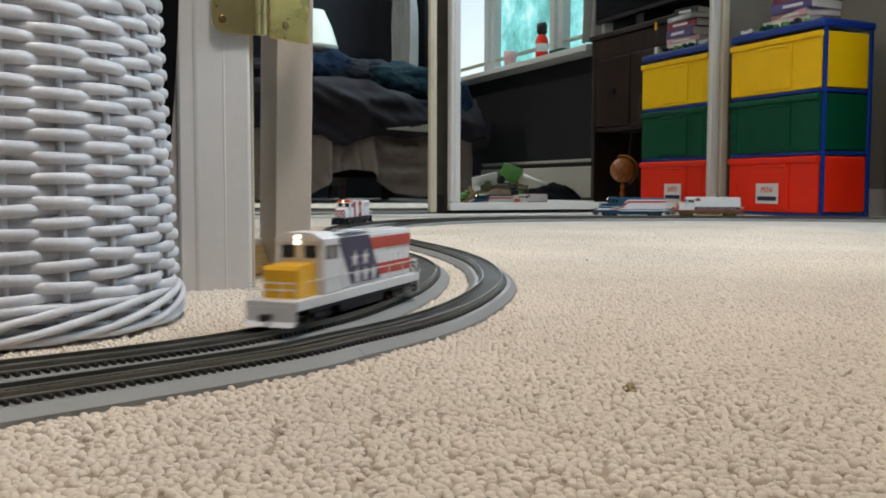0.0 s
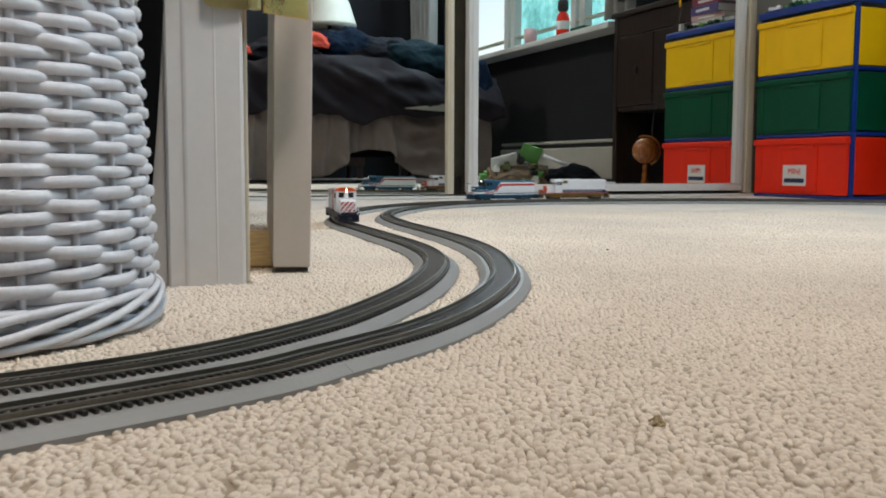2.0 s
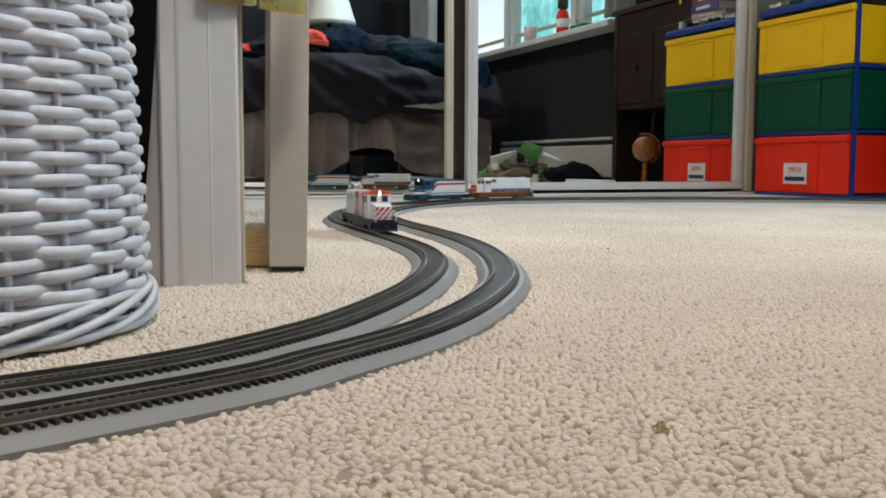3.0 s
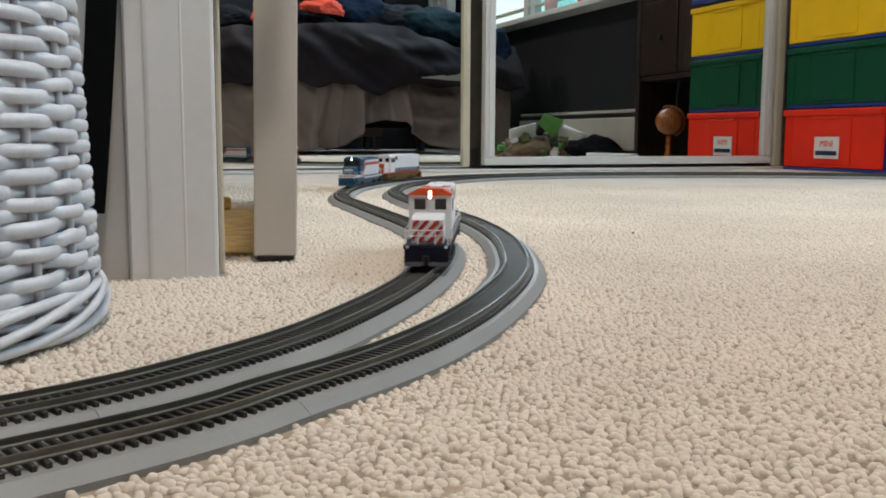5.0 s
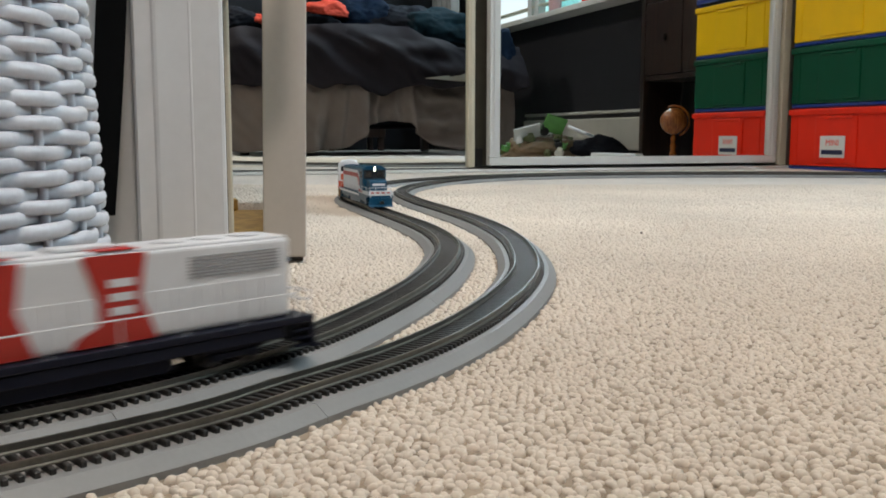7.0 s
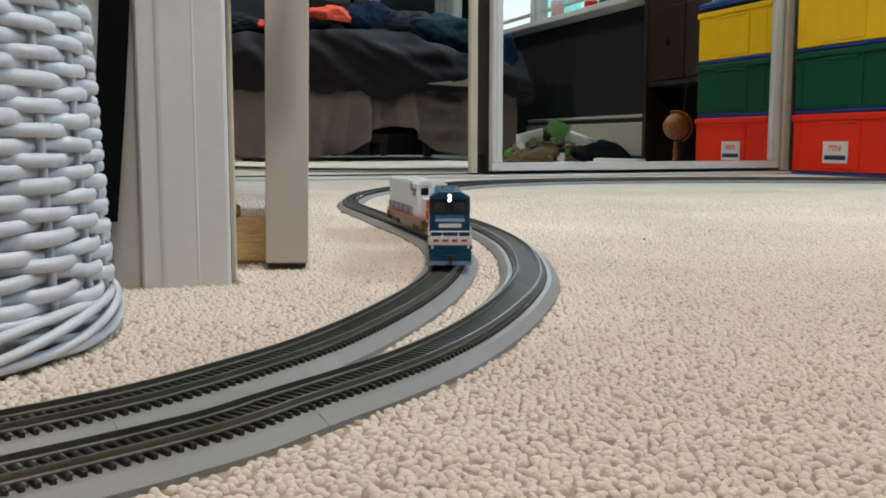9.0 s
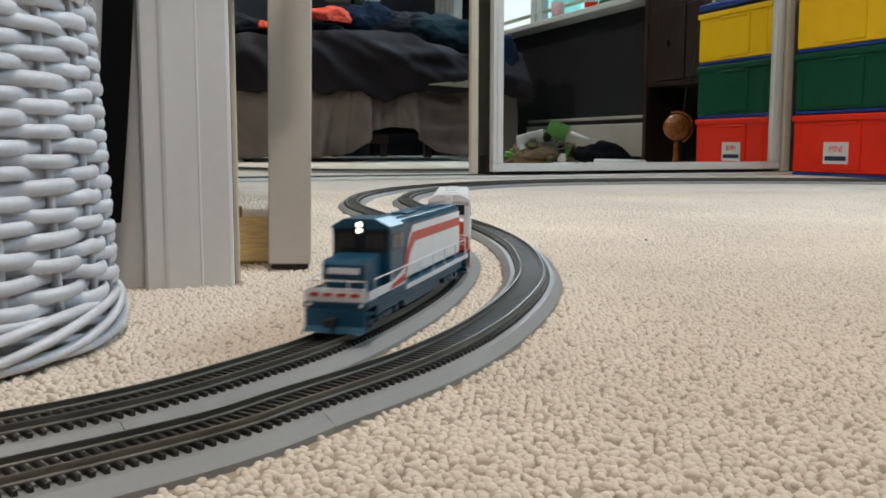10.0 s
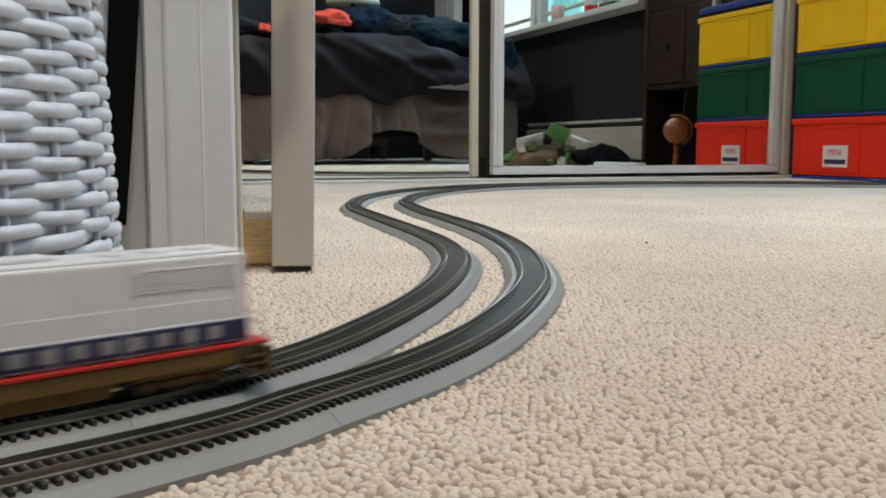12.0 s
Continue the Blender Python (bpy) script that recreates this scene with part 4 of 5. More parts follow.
# ---- drawer tower by the mirror ----
def drawer_tower():
    # local x: into the tower from its front, y: along the front (towards the mirror is +y)
    D, W = 0.220, 0.425
    t = thing("drawer_tower", room(1.0520, 0.507), "plastic drawer tower with yellow, green and red drawers", "drawer tower")
    tiers = ((0.012, 0.198, M_RED), (0.211, 0.397, M_GREEN), (0.410, 0.592, M_YELLOW))
    fr = M_BLUE
    for x in (0.012, D - 0.016):
        for y in (0.0, W - 0.016):
            part("post", box(B(), x, x + 0.016, y, y + 0.016, 0.010, 0.600, 0.003), fr, t)
    part("base", box(B(), 0.004, D, -0.002, W + 0.002, 0.0, 0.0098, 0.003), fr, t)
    for z in (0.1985, 0.3975):
        part("shelf", box(B(), 0.004, D - 0.002, 0.001, W - 0.001, z, z + 0.0120, 0.003), fr, t)
    part("top", box(B(), 0.0, D + 0.004, -0.005, W + 0.005, 0.6005, 0.624, 0.006), fr, t, "blue moulded top")
    part("top_ridge", box(B(), 0.016, D - 0.014, 0.014, W - 0.014, 0.6245, 0.630, 0.003), fr, t)
    for z0, z1, m in tiers:
        bm = B()
        box(bm, 0.0, 0.010, 0.004, W - 0.004, z0, z1 - 0.002, 0.003)            # front plate
        box(bm, -0.009, 0.012, 0.002, W - 0.002, z1 - 0.024, z1 - 0.004, 0.004)  # lip
        d = part("drawer", bm, m, t)
        part("panel", box(B(), -0.0035, 0.001, 0.125, 0.302, z0 + 0.010, z1 - 0.028, 0.003), m, d, "raised front panel")
        part("handle", box(B(), -0.0075, -0.0005, 0.140, 0.287, z1 - 0.037, z1 - 0.026, 0.003), m, d, "moulded finger grip")
        for y in (W - 0.040,):
            part("rib", box(B(), -0.0018, 0.001, y, y + 0.010, z0 + 0.006, z1 - 0.028, 0.001), m, d)
        part("tub", box(B(), 0.0105, D - 0.004, 0.0165, W - 0.0165, z0 + 0.002, z1 - 0.020, 0.004), m, d)
        part("side_panel", box(B(), 0.030, D - 0.018, 0.003, 0.0162, z0 + 0.003, z1 - 0.004, 0.003), m, d)
    lab = part("label", box(B(), -0.0052, -0.0037, 0.170, 0.276, 0.040, 0.108, 0.0006), M_LABEL, t, "white sticker with red word and dark bar")
    cu = bpy.data.curves.new("word", "FONT")
    cu.body, cu.size, cu.extrude, cu.align_x, cu.align_y = "MINI", 0.028, 0.0003, "CENTER", "CENTER"
    ob = new("word_source", cu)
    me = ob.to_mesh().copy()
    bpy.data.objects.remove(ob)
    me.materials.append(M_RED)
    wd = new("word", me)
    wd.parent = lab
    wd.matrix_basis = pose(-0.0055, 0.223, 0.086, 90, 0, -90)
    part("bar", box(B(), -0.0057, -0.0053, 0.178, 0.268, 0.050, 0.064), M_LOCONAVY, lab, "dark bar of small print")
    return t


drawer_tower()


def book(m, w, d, h, cover, label):
    b = thing("book", m, label, "book", "books and boxes")
    part("pages", box(B(), -w / 2 + 0.003, w / 2 - 0.004, -d / 2 + 0.004, d / 2 - 0.004, 0.003, h - 0.003), M_PAPER, b)
    bm = B()
    box(bm, -w / 2, w / 2, -d / 2, d / 2, 0, 0.0028, 0.0008)
    box(bm, -w / 2, w / 2, -d / 2, d / 2, h - 0.0028, h, 0.0008)
    box(bm, -w / 2, -w / 2 + 0.0028, -d / 2, d / 2, 0.0029, h - 0.0029, 0.0008)
    part("cover", bm, cover, b)
    part("title_bar", box(B(), -w / 2 - 0.0006, -w / 2 - 0.0001, -d * 0.3, d * 0.2, h * 0.35, h * 0.65), M_LABEL, b, "pale bar of unreadable title")
    return b


z = 0.6305
for w, d, h, cov, turn, da, db, lab in ((0.15, 0.20, 0.026, M_PAPER, 4, 0, 0, "flat white paper-covered book on the drawer tower"), (0.14, 0.18, 0.022, M_PINK, -6, 0.004, 0.015, "thin pink book in the stack"), (0.145, 0.175, 0.034, M_PURPLE, 3, 0, 0.02, "thick purple book in the stack"),
                                        (0.14, 0.17, 0.030, M_MAROON, -3, 0.003, 0.018, "maroon book near the stack's top"), (0.15, 0.18, 0.020, M_LOCOGREY, 8, 0, 0.012, "grey book lying on the stack"), (0.10, 0.12, 0.030, M_BLACKWOOD, -10, 0.0, 0.02, "small black book on the very top")):
    book(room(1.165 + da, 0.300 + db, z, turn), w, d, h, cov, lab)
    z += h + 0.0005
rnd = random.Random(9)
for i in range(10):
    s = rnd.uniform(0.008, 0.014)
    bm = B()
    box(bm, -s, s, -s * 0.7, s * 0.7, 0, s * 0.9, 0.0012)
    for x in (-s * 0.5, s * 0.5):
        cyl(bm, (x, 0, s * 0.9), (x, 0, s * 1.15), s * 0.28, n=10)
    solid("toy_block", bm, rnd.choice([M_LIME, M_GREEN, M_LOCOWHITE, M_BLACKWOOD, M_LIME]), room(1.068 + rnd.uniform(0, 0.012), 0.125 + i * 0.032, 0.6302, rnd.uniform(-40, 40)), "small plastic toy block on the drawer tower", "toy block", "toy blocks")


# ---- globe, cabinet, screen ----
def globe():
    g = thing("globe", room(1.185, 0.835, 0, 35), "amber wooden desk globe on a turned stand", "globe")
    part("foot", lathe(B(), [(0.058, 0.0), (0.060, 0.006), (0.052, 0.012), (0.030, 0.016), (0.014, 0.022)], 36), M_AMBER, g, smooth=True)
    part("stem", lathe(B(), [(0.012, 0.0225), (0.016, 0.038), (0.009, 0.053), (0.015, 0.068), (0.008, 0.085), (0.012, 0.103), (0.006, 0.118)], 24), M_AMBER, g, smooth=True)
    bm = B()
    bmesh.ops.create_uvsphere(bm, u_segments=36, v_segments=20, radius=0.059)
    bm.transform(pose(0, 0, 0.178, 0, 23, 0))
    part("ball", bm, M_AMBER, g, "glossy amber globe ball", smooth=True)
    bm = B()
    pts = [(0.067 * math.sin(a + 0.4), 0, 0.178 - 0.067 * math.cos(a + 0.4)) for a in np.linspace(0, math.pi, 26)]
    tube(bm, pts, 0.0055, 8)
    part("meridian_arm", bm, M_AMBER, g, "dark wooden half ring", smooth=True)
    for ob in g.children_recursive:
        ob.data.transform(Matrix.Scale(0.96, 4))


globe()


def cabinet():
    c = thing("cabinet", room(1.268, 1.24), "dark stained wooden cabinet below a black screen", "cabinet")
    W = 0.65      # along y towards the mirror wall
    for y in (0.0, W - 0.03):
        part("side", box(B(), 0.0, 0.225, y, y + 0.03, 0.0, 0.80, 0.003), M_DARKWOOD, c)
    part("top", box(B(), -0.012, 0.228, -0.012, W + 0.012, 0.8005, 0.825, 0.004), M_DARKWOOD, c)
    part("back", box(B(), 0.210, 0.225, 0.031, W - 0.031, 0.02, 0.80), M_BLACKWOOD, c)
    part("rail", box(B(), 0.004, 0.026, 0.031, W - 0.031, 0.71, 0.80, 0.002), M_DARKWOOD, c)
    part("shelf", box(B(), 0.010, 0.209, 0.031, W - 0.031, 0.36, 0.38, 0.002), M_DARKWOOD, c)
    for y in (0.034, 0.328):
        d = part("door", box(B(), 0.002, 0.020, y, y + 0.285, 0.385, 0.705, 0.003), M_DARKWOOD, c)
        part("handle", box(B(), -0.010, 0.0015, y + 0.15, y + 0.17, 0.53, 0.56, 0.003), M_BLACKWOOD, d)


cabinet()


def screen():
    s = thing("television", room(1.31, 1.30, 0.826), "black flat television standing on the cabinet", "television")
    part("foot", box(B(), 0.02, 0.14, 0.20, 0.42, 0.0, 0.014, 0.004), M_BLACKWOOD, s)
    part("neck", box(B(), 0.06, 0.09, 0.28, 0.34, 0.0145, 0.08, 0.003), M_BLACKWOOD, s)
    part("casing", box(B(), 0.045, 0.085, -0.06, 0.80, 0.0805, 0.52, 0.006), M_BLACKWOOD, s)
    part("panel", box(B(), 0.0425, 0.0445, -0.04, 0.78, 0.10, 0.50), M_SMOKEGLASS, s, "dark glossy screen")


screen()


def cable():
    c = thing("cable", room(1.225, 0.70), "thin grey cable hanging before the dark cabinet", "cable")
    bm = B()
    tube(bm, [(0.03 - 0.05 * math.sin(q * 2.4), 0.02 - 0.17 * q, 0.80 - 0.62 * q ** 0.8) for q in np.linspace(0, 1, 20)], 0.0014, 6)
    part("cord", bm, M_CABLE, c)
    part("plug", box(B(), 0.016, 0.036, 0.008, 0.026, 0.66, 0.70, 0.004), M_WHITE, c, "small white plug")
    part("tag", box(B(), 0.026, 0.030, -0.006, 0.008, 0.775, 0.81, 0.002), M_LOCOYELLOW, c, "yellow tag")


cable()
solid("power_strip", box(B(), -0.15, 0.15, -0.025, 0.025, 0.0, 0.034, 0.008, 3), M_WHITE, room(1.02, 1.02, 0, 80), "white plastic power strip on the carpet", "power strip")


# ---- bed with its covers ----
def cloth_grid(nu, nv, fn, thick=0.006):
    """A draped sheet from fn(u, v) with a little thickness."""
    bm = B()
    g = [[bm.verts.new(fn(i / nu, j / nv)) for j in range(nv + 1)] for i in range(nu + 1)]
    for i in range(nu):
        for j in range(nv):
            bm.faces.new((g[i][j], g[i + 1][j], g[i + 1][j + 1], g[i][j + 1]))
    bm.normal_update()
    bmesh.ops.solidify(bm, geom=bm.faces[:], thickness=thick)
    return bm


BA0, BA1, BB0, BB1 = -0.52, 1.18, 2.42, 3.75


def nz(x, y, z=0.0, s=1.0):
    return noise.noise(Vector((x * s, y * s, z * s)))


def bed():
    b = thing("bed", ROOM, "unmade bed with dark duvet and taupe sheet hanging down", "bed")
    part("box_spring", box(B(), BA0 + 0.10, BA1 - 0.06, -BB1, -BB0 - 0.20, 0.16, 0.36, 0.03, 3), M_BLACKCLOTH, b)
    part("mattress", box(B(), BA0 + 0.08, BA1 - 0.04, -BB1, -BB0 - 0.19, 0.3605, 0.58, 0.05, 4), M_SHEETLIGHT, b)
    for x in (BA0 + 0.16, BA1 - 0.14):
        for y in (-BB1 + 0.08, -BB0 - 0.32):
            part("leg", box(B(), x, x + 0.05, y, y + 0.05, 0, 0.1598, 0.004), M_DARKWOOD, b)

    def duvet(u, v):
        a = BA0 - 0.02 + (BA1 - BA0 + 0.06) * u
        # v from the back over the top and down the front
        run_top = 1.16
        s = v * (run_top + 0.36)
        if s < run_top:
            y, z = -BB1 + 0.145 + s, 0.64 + 0.07 * nz(a, s, 3, 2.2) + 0.03 * nz(a, s, 9, 7)
            z += 0.05 * math.sin(3 * a + 1)
        else:
            d = s - run_top
            y, z = -BB0 - 0.025 + 0.060 * math.sin(min(1, d / 0.12) * math.pi / 2), 0.64 - d + 0.05 * math.sin(3 * a + 1)
            foot = 0.375 + 0.07 * nz(a, 0, 5, 4) + 0.02 * nz(a, 0, 2, 12)
            z = z + d - (z + d - foot) * d / 0.36
        y += (0.060 * nz(a + 0.6 * z, z, 1, 4) + 0.040 * (0.5 - abs(nz(a + 0.9 * z, z * 0.4, 7, 6))) + 0.012 * nz(a + z, z, 3, 16)) * (1.0 if s >= run_top - 0.2 else 0.4)
        if s >= run_top - 0.1:
            for a0, z0, a1, z1, w, amp in ((0.05, 0.70, 0.50, 0.44, 0.030, 0.045), (0.16, 0.70, 0.66, 0.46, 0.026, 0.040), (0.34, 0.58, 0.92, 0.64, 0.045, 0.040), (-0.10, 0.66, 0.24, 0.40, 0.035, 0.040), (0.55, 0.50, 1.05, 0.47, 0.040, 0.035), (-0.42, 0.66, -0.22, 0.40, 0.040, 0.040)):
                L = math.hypot(a1 - a0, z1 - z0)
                along = ((a - a0) * (a1 - a0) + (z - z0) * (z1 - z0)) / L
                off = ((a - a0) * (z1 - z0) - (z - z0) * (a1 - a0)) / L + 0.02 * nz(a, z, a0, 5)
                out = max(0, abs(along - L / 2) - L / 2) / 0.07
                y += amp * math.exp(-(off / w) ** 2 - out ** 2)
        return (a, y, z)

    part("duvet", cloth_grid(130, 70, duvet), M_DUVET, b, "rumpled dark grey duvet", smooth=True)

    def sheet(u, v):
        a = BA0 + 0.01 + (BA1 - BA0 - 0.02) * u
        low = float(np.interp(a, [-0.6, -0.1, 0.08, 0.18, 0.275, 0.315, 0.42, 0.54, 0.59, 0.70, 0.85, 1.02, 1.2], [0.03, 0.02, 0.03, 0.055, 0.11, 0.175, 0.195, 0.185, 0.125, 0.06, 0.03, 0.06, 0.05])) + 0.010 * nz(a, 2, 0, 9)
        low = max(0.012, low)
        z = 0.52 - (0.52 - low) * v
        y = -BB0 - 0.045 + 0.045 * v + 0.035 * nz(a + 0.4 * v, z * 0.5, 4, 4) + 0.016 * nz(a + 0.7 * z, z * 0.4, 8, 15)
        # hanging folds: soft on one flank, sharp on the other
        for a0, a1, soft, sharp, amp in ((0.305, 0.280, 0.13, 0.014, 0.075), (0.40, 0.345, 0.05, 0.02, 0.030), (0.545, 0.570, 0.06, 0.016, 0.060), (0.05, -0.02, 0.08, 0.04, 0.040), (-0.22, -0.26, 0.10, 0.03, 0.050), (1.02, 0.96, 0.06, 0.03, 0.040), (0.20, 0.13, 0.05, 0.02, 0.030), (0.12, 0.02, 0.05, 0.02, 0.028), (0.47, 0.46, 0.02, 0.03, 0.030)):
            q = a - (a0 + (a1 - a0) * v) - 0.01 * nz(0, v, a0, 4)
            y += 1.5 * amp * (0.5 + 0.5 * v) * math.exp(-(q / (soft if q < 0 else sharp)) ** 2)
        # swag that sags between two catches
        r = math.hypot((a - 0.80) * 0.8, z - 0.47)
        w = math.exp(-((a - 0.76) / 0.15) ** 2)
        y += w * 0.034 * math.sin(r * 44 + 2.0 * nz(a, z, 2, 3)) * min(1, v * 3)
        return (a, y, z)

    part("sheet", cloth_grid(190, 40, sheet), M_SHEET, b, "taupe sheet gathered in hanging folds", smooth=True)

    def flap(u, v):
        a = 0.62 + 0.34 * u
        return (a, -BB0 + 0.085 + 0.012 * math.sin(u * 9), 0.432 + 0.040 * u - (0.005 + 0.055 * u) * v)

    part("turned_hem", cloth_grid(24, 6, flap, 0.004), M_SHEETLIGHT, b, "pale turned-out hem", smooth=True)


bed()


def clothing(a, b, z, w, d, h, material, label, seed, turn=0.0):
    """A heap of crumpled clothes."""
    bm = B()
    bmesh.ops.create_icosphere(bm, subdivisions=5, radius=1)
    for v in bm.verts:
        p = v.co.normalized()
        f = 1 + 0.30 * noise.noise(p * 1.6 + Vector((seed, 0, 0))) + 0.16 * abs(noise.noise(p * 4.5 + Vector((0, seed, 0)))) - 0.10 * abs(noise.noise(p * 9 + Vector((seed, seed, 0))))
        v.co = Vector((p.x * w * f, p.y * d * f, max(-0.25, p.z) * h * f))
    solid("clothes", bm, material, room(a, b, z, turn), label, "clothes", "clothes on the bed", smooth=True)


clothing(0.00, 2.80, 0.735, 0.26, 0.17, 0.105, M_BLACKCLOTH, "crumpled black garment lying on the duvet", 1.2, 10)
clothing(0.14, 2.70, 0.805, 0.15, 0.10, 0.070, M_CORALCLOTH, "coral red garment on the clothes heap", 3.1, -15)
clothing(0.40, 2.82, 0.735, 0.24, 0.18, 0.185, M_NAVYCLOTH, "crumpled navy jeans heaped on the bed", 5.4, 20)
clothing(0.62, 2.74, 0.725, 0.24, 0.16, 0.140, M_BLACKCLOTH, "dark jumper heaped on the bed", 7.7, 0)
clothing(0.84, 2.72, 0.700, 0.30, 0.18, 0.175, M_TEALCLOTH, "dark teal garment sliding off the duvet", 9.9, -20)
clothing(1.10, 2.52, 0.530, 0.12, 0.12, 0.19, M_NAVYCLOTH, "navy garment hanging over the bed's corner", 12.3, 0)
clothing(-0.38, 2.78, 0.735, 0.17, 0.14, 0.085, M_BLACKCLOTH, "black garment at the end of the bed", 15.0, 0)
clothing(-0.24, 2.70, 0.745, 0.05, 0.06, 0.04, M_CORALCLOTH, "small coral red garment on the duvet", 17.0, 0)


def nightstand_and_lamp():
    n = thing("nightstand", room(0.70, 4.30), "dark wooden nightstand behind the bed", "nightstand")
    part("top", box(B(), -0.24, 0.24, -0.20, 0.20, 0.62, 0.645, 0.004), M_DARKWOOD, n)
    part("body", box(B(), -0.22, 0.22, -0.18, 0.18, 0.10, 0.6195, 0.003), M_DARKWOOD, n)
    for x in (-0.21, 0.17):
        for y in (-0.17, 0.13):
            part("leg", box(B(), x, x + 0.04, y, y + 0.04, 0, 0.0995), M_DARKWOOD, n)
    l = thing("table_lamp", room(0.70, 4.30, 0.6455), "table lamp with a plain cream shade, unlit", "lamp")
    part("base", lathe(B(), [(0.075, 0), (0.08, 0.01), (0.05, 0.03), (0.07, 0.14), (0.09, 0.26), (0.05, 0.40), (0.02, 0.46), (0.012, 0.56)], 28), M_DARKWOOD, l, smooth=True)
    bm = B()
    r0 = [(0.205, 0.52), (0.200, 0.535), (0.155, 0.68), (0.105, 0.785), (0.100, 0.80)]
    lathe(bm, r0, 40)
    part("shade", bm, M_SHADE, l, "cream fabric shade", smooth=True)


nightstand_and_lamp()


def curtain(b0, b1, z0, z1, material, label):
    def fn(u, v):
        b = b0 + (b1 - b0) * u
        return (WALL_A - 0.10 + 0.030 * math.sin(b * 62 + 2 * nz(b, v, 3, 4)) + 0.01 * nz(b, v, 0, 6), -b, z1 + (z0 - z1) * v)
    solid("curtain", cloth_grid(70, 18, fn, 0.004), material, ROOM, label, "curtain", "window curtains", smooth=True)


curtain(1.27, 1.52, 0.84, 2.20, M_CURTAIN, "grey curtain drawn to the window's edge")
curtain(3.90, 4.35, 0.30, 2.20, M_CURTAIN, "long grey curtain tied back by the bed")
bm = B()
cyl(bm, (WALL_A - 0.10, -4.40, 2.22), (WALL_A - 0.10, -1.22, 2.22), 0.012)
solid("curtain_rod", bm, M_BLACKWOOD, ROOM, "black metal curtain rod over the window", "curtain rod")


def heater():
    h = thing("baseboard_heater", ROOM, "cream enamelled baseboard heater under the window", "heater", kind="structure")
    part("cover", box(B(), WALL_A - 0.075, WALL_A - 0.003, -2.85, -1.40, 0.035, 0.205, 0.008), M_HEATER, h)
    part("slot", box(B(), WALL_A - 0.060, WALL_A - 0.004, -2.84, -1.41, 0.2055, 0.228, 0.002), M_BLACKWOOD, h, "dark outlet slot")
    part("cap", box(B(), WALL_A - 0.066, WALL_A - 0.003, -2.85, -1.40, 0.2285, 0.245, 0.004), M_HEATER, h)
    part("foot", box(B(), WALL_A - 0.06, WALL_A - 0.004, -2.80, -1.45, 0.0, 0.0345), M_BLACKWOOD, h)


heater()


def sill_things():
    m = room(WALL_A - 0.05, 2.48, WZ0 - 0.0015)
    solid("cup", lathe(B(), [(0.032, 0), (0.036, 0.004), (0.040, 0.098), (0.036, 0.100), (0.033, 0.012)], 28), M_PINK, m, "pink ceramic cup on the window sill", "cup", smooth=True)
    b = thing("bottle", room(WALL_A - 0.06, 2.06, WZ0 - 0.0015), "red bottle with dark cap on the sill", "bottle")
    part("body", lathe(B(), [(0.034, 0), (0.037, 0.006), (0.037, 0.10), (0.030, 0.125), (0.018, 0.14)], 28), M_RED, b, smooth=True)
    part("cap", lathe(B(), [(0.020, 0.1405), (0.030, 0.15), (0.030, 0.195), (0.020, 0.21)], 24), M_BLACKWOOD, b, "dark round cap", smooth=True)
    part("label", lathe(B(), [(0.0372, 0.04), (0.0376, 0.041), (0.0376, 0.085), (0.0372, 0.086)], 28), M_LABEL, b, "pale label band", smooth=True)
    bm = B()
    box(bm, -0.07, 0.07, -0.03, 0.03, 0, 0.03, 0.008)
    solid("small_box", bm, M_GREEN, room(WALL_A - 0.06, 1.86, WZ0 - 0.0015, 90), "small dark green box on the sill", "box")


sill_things()


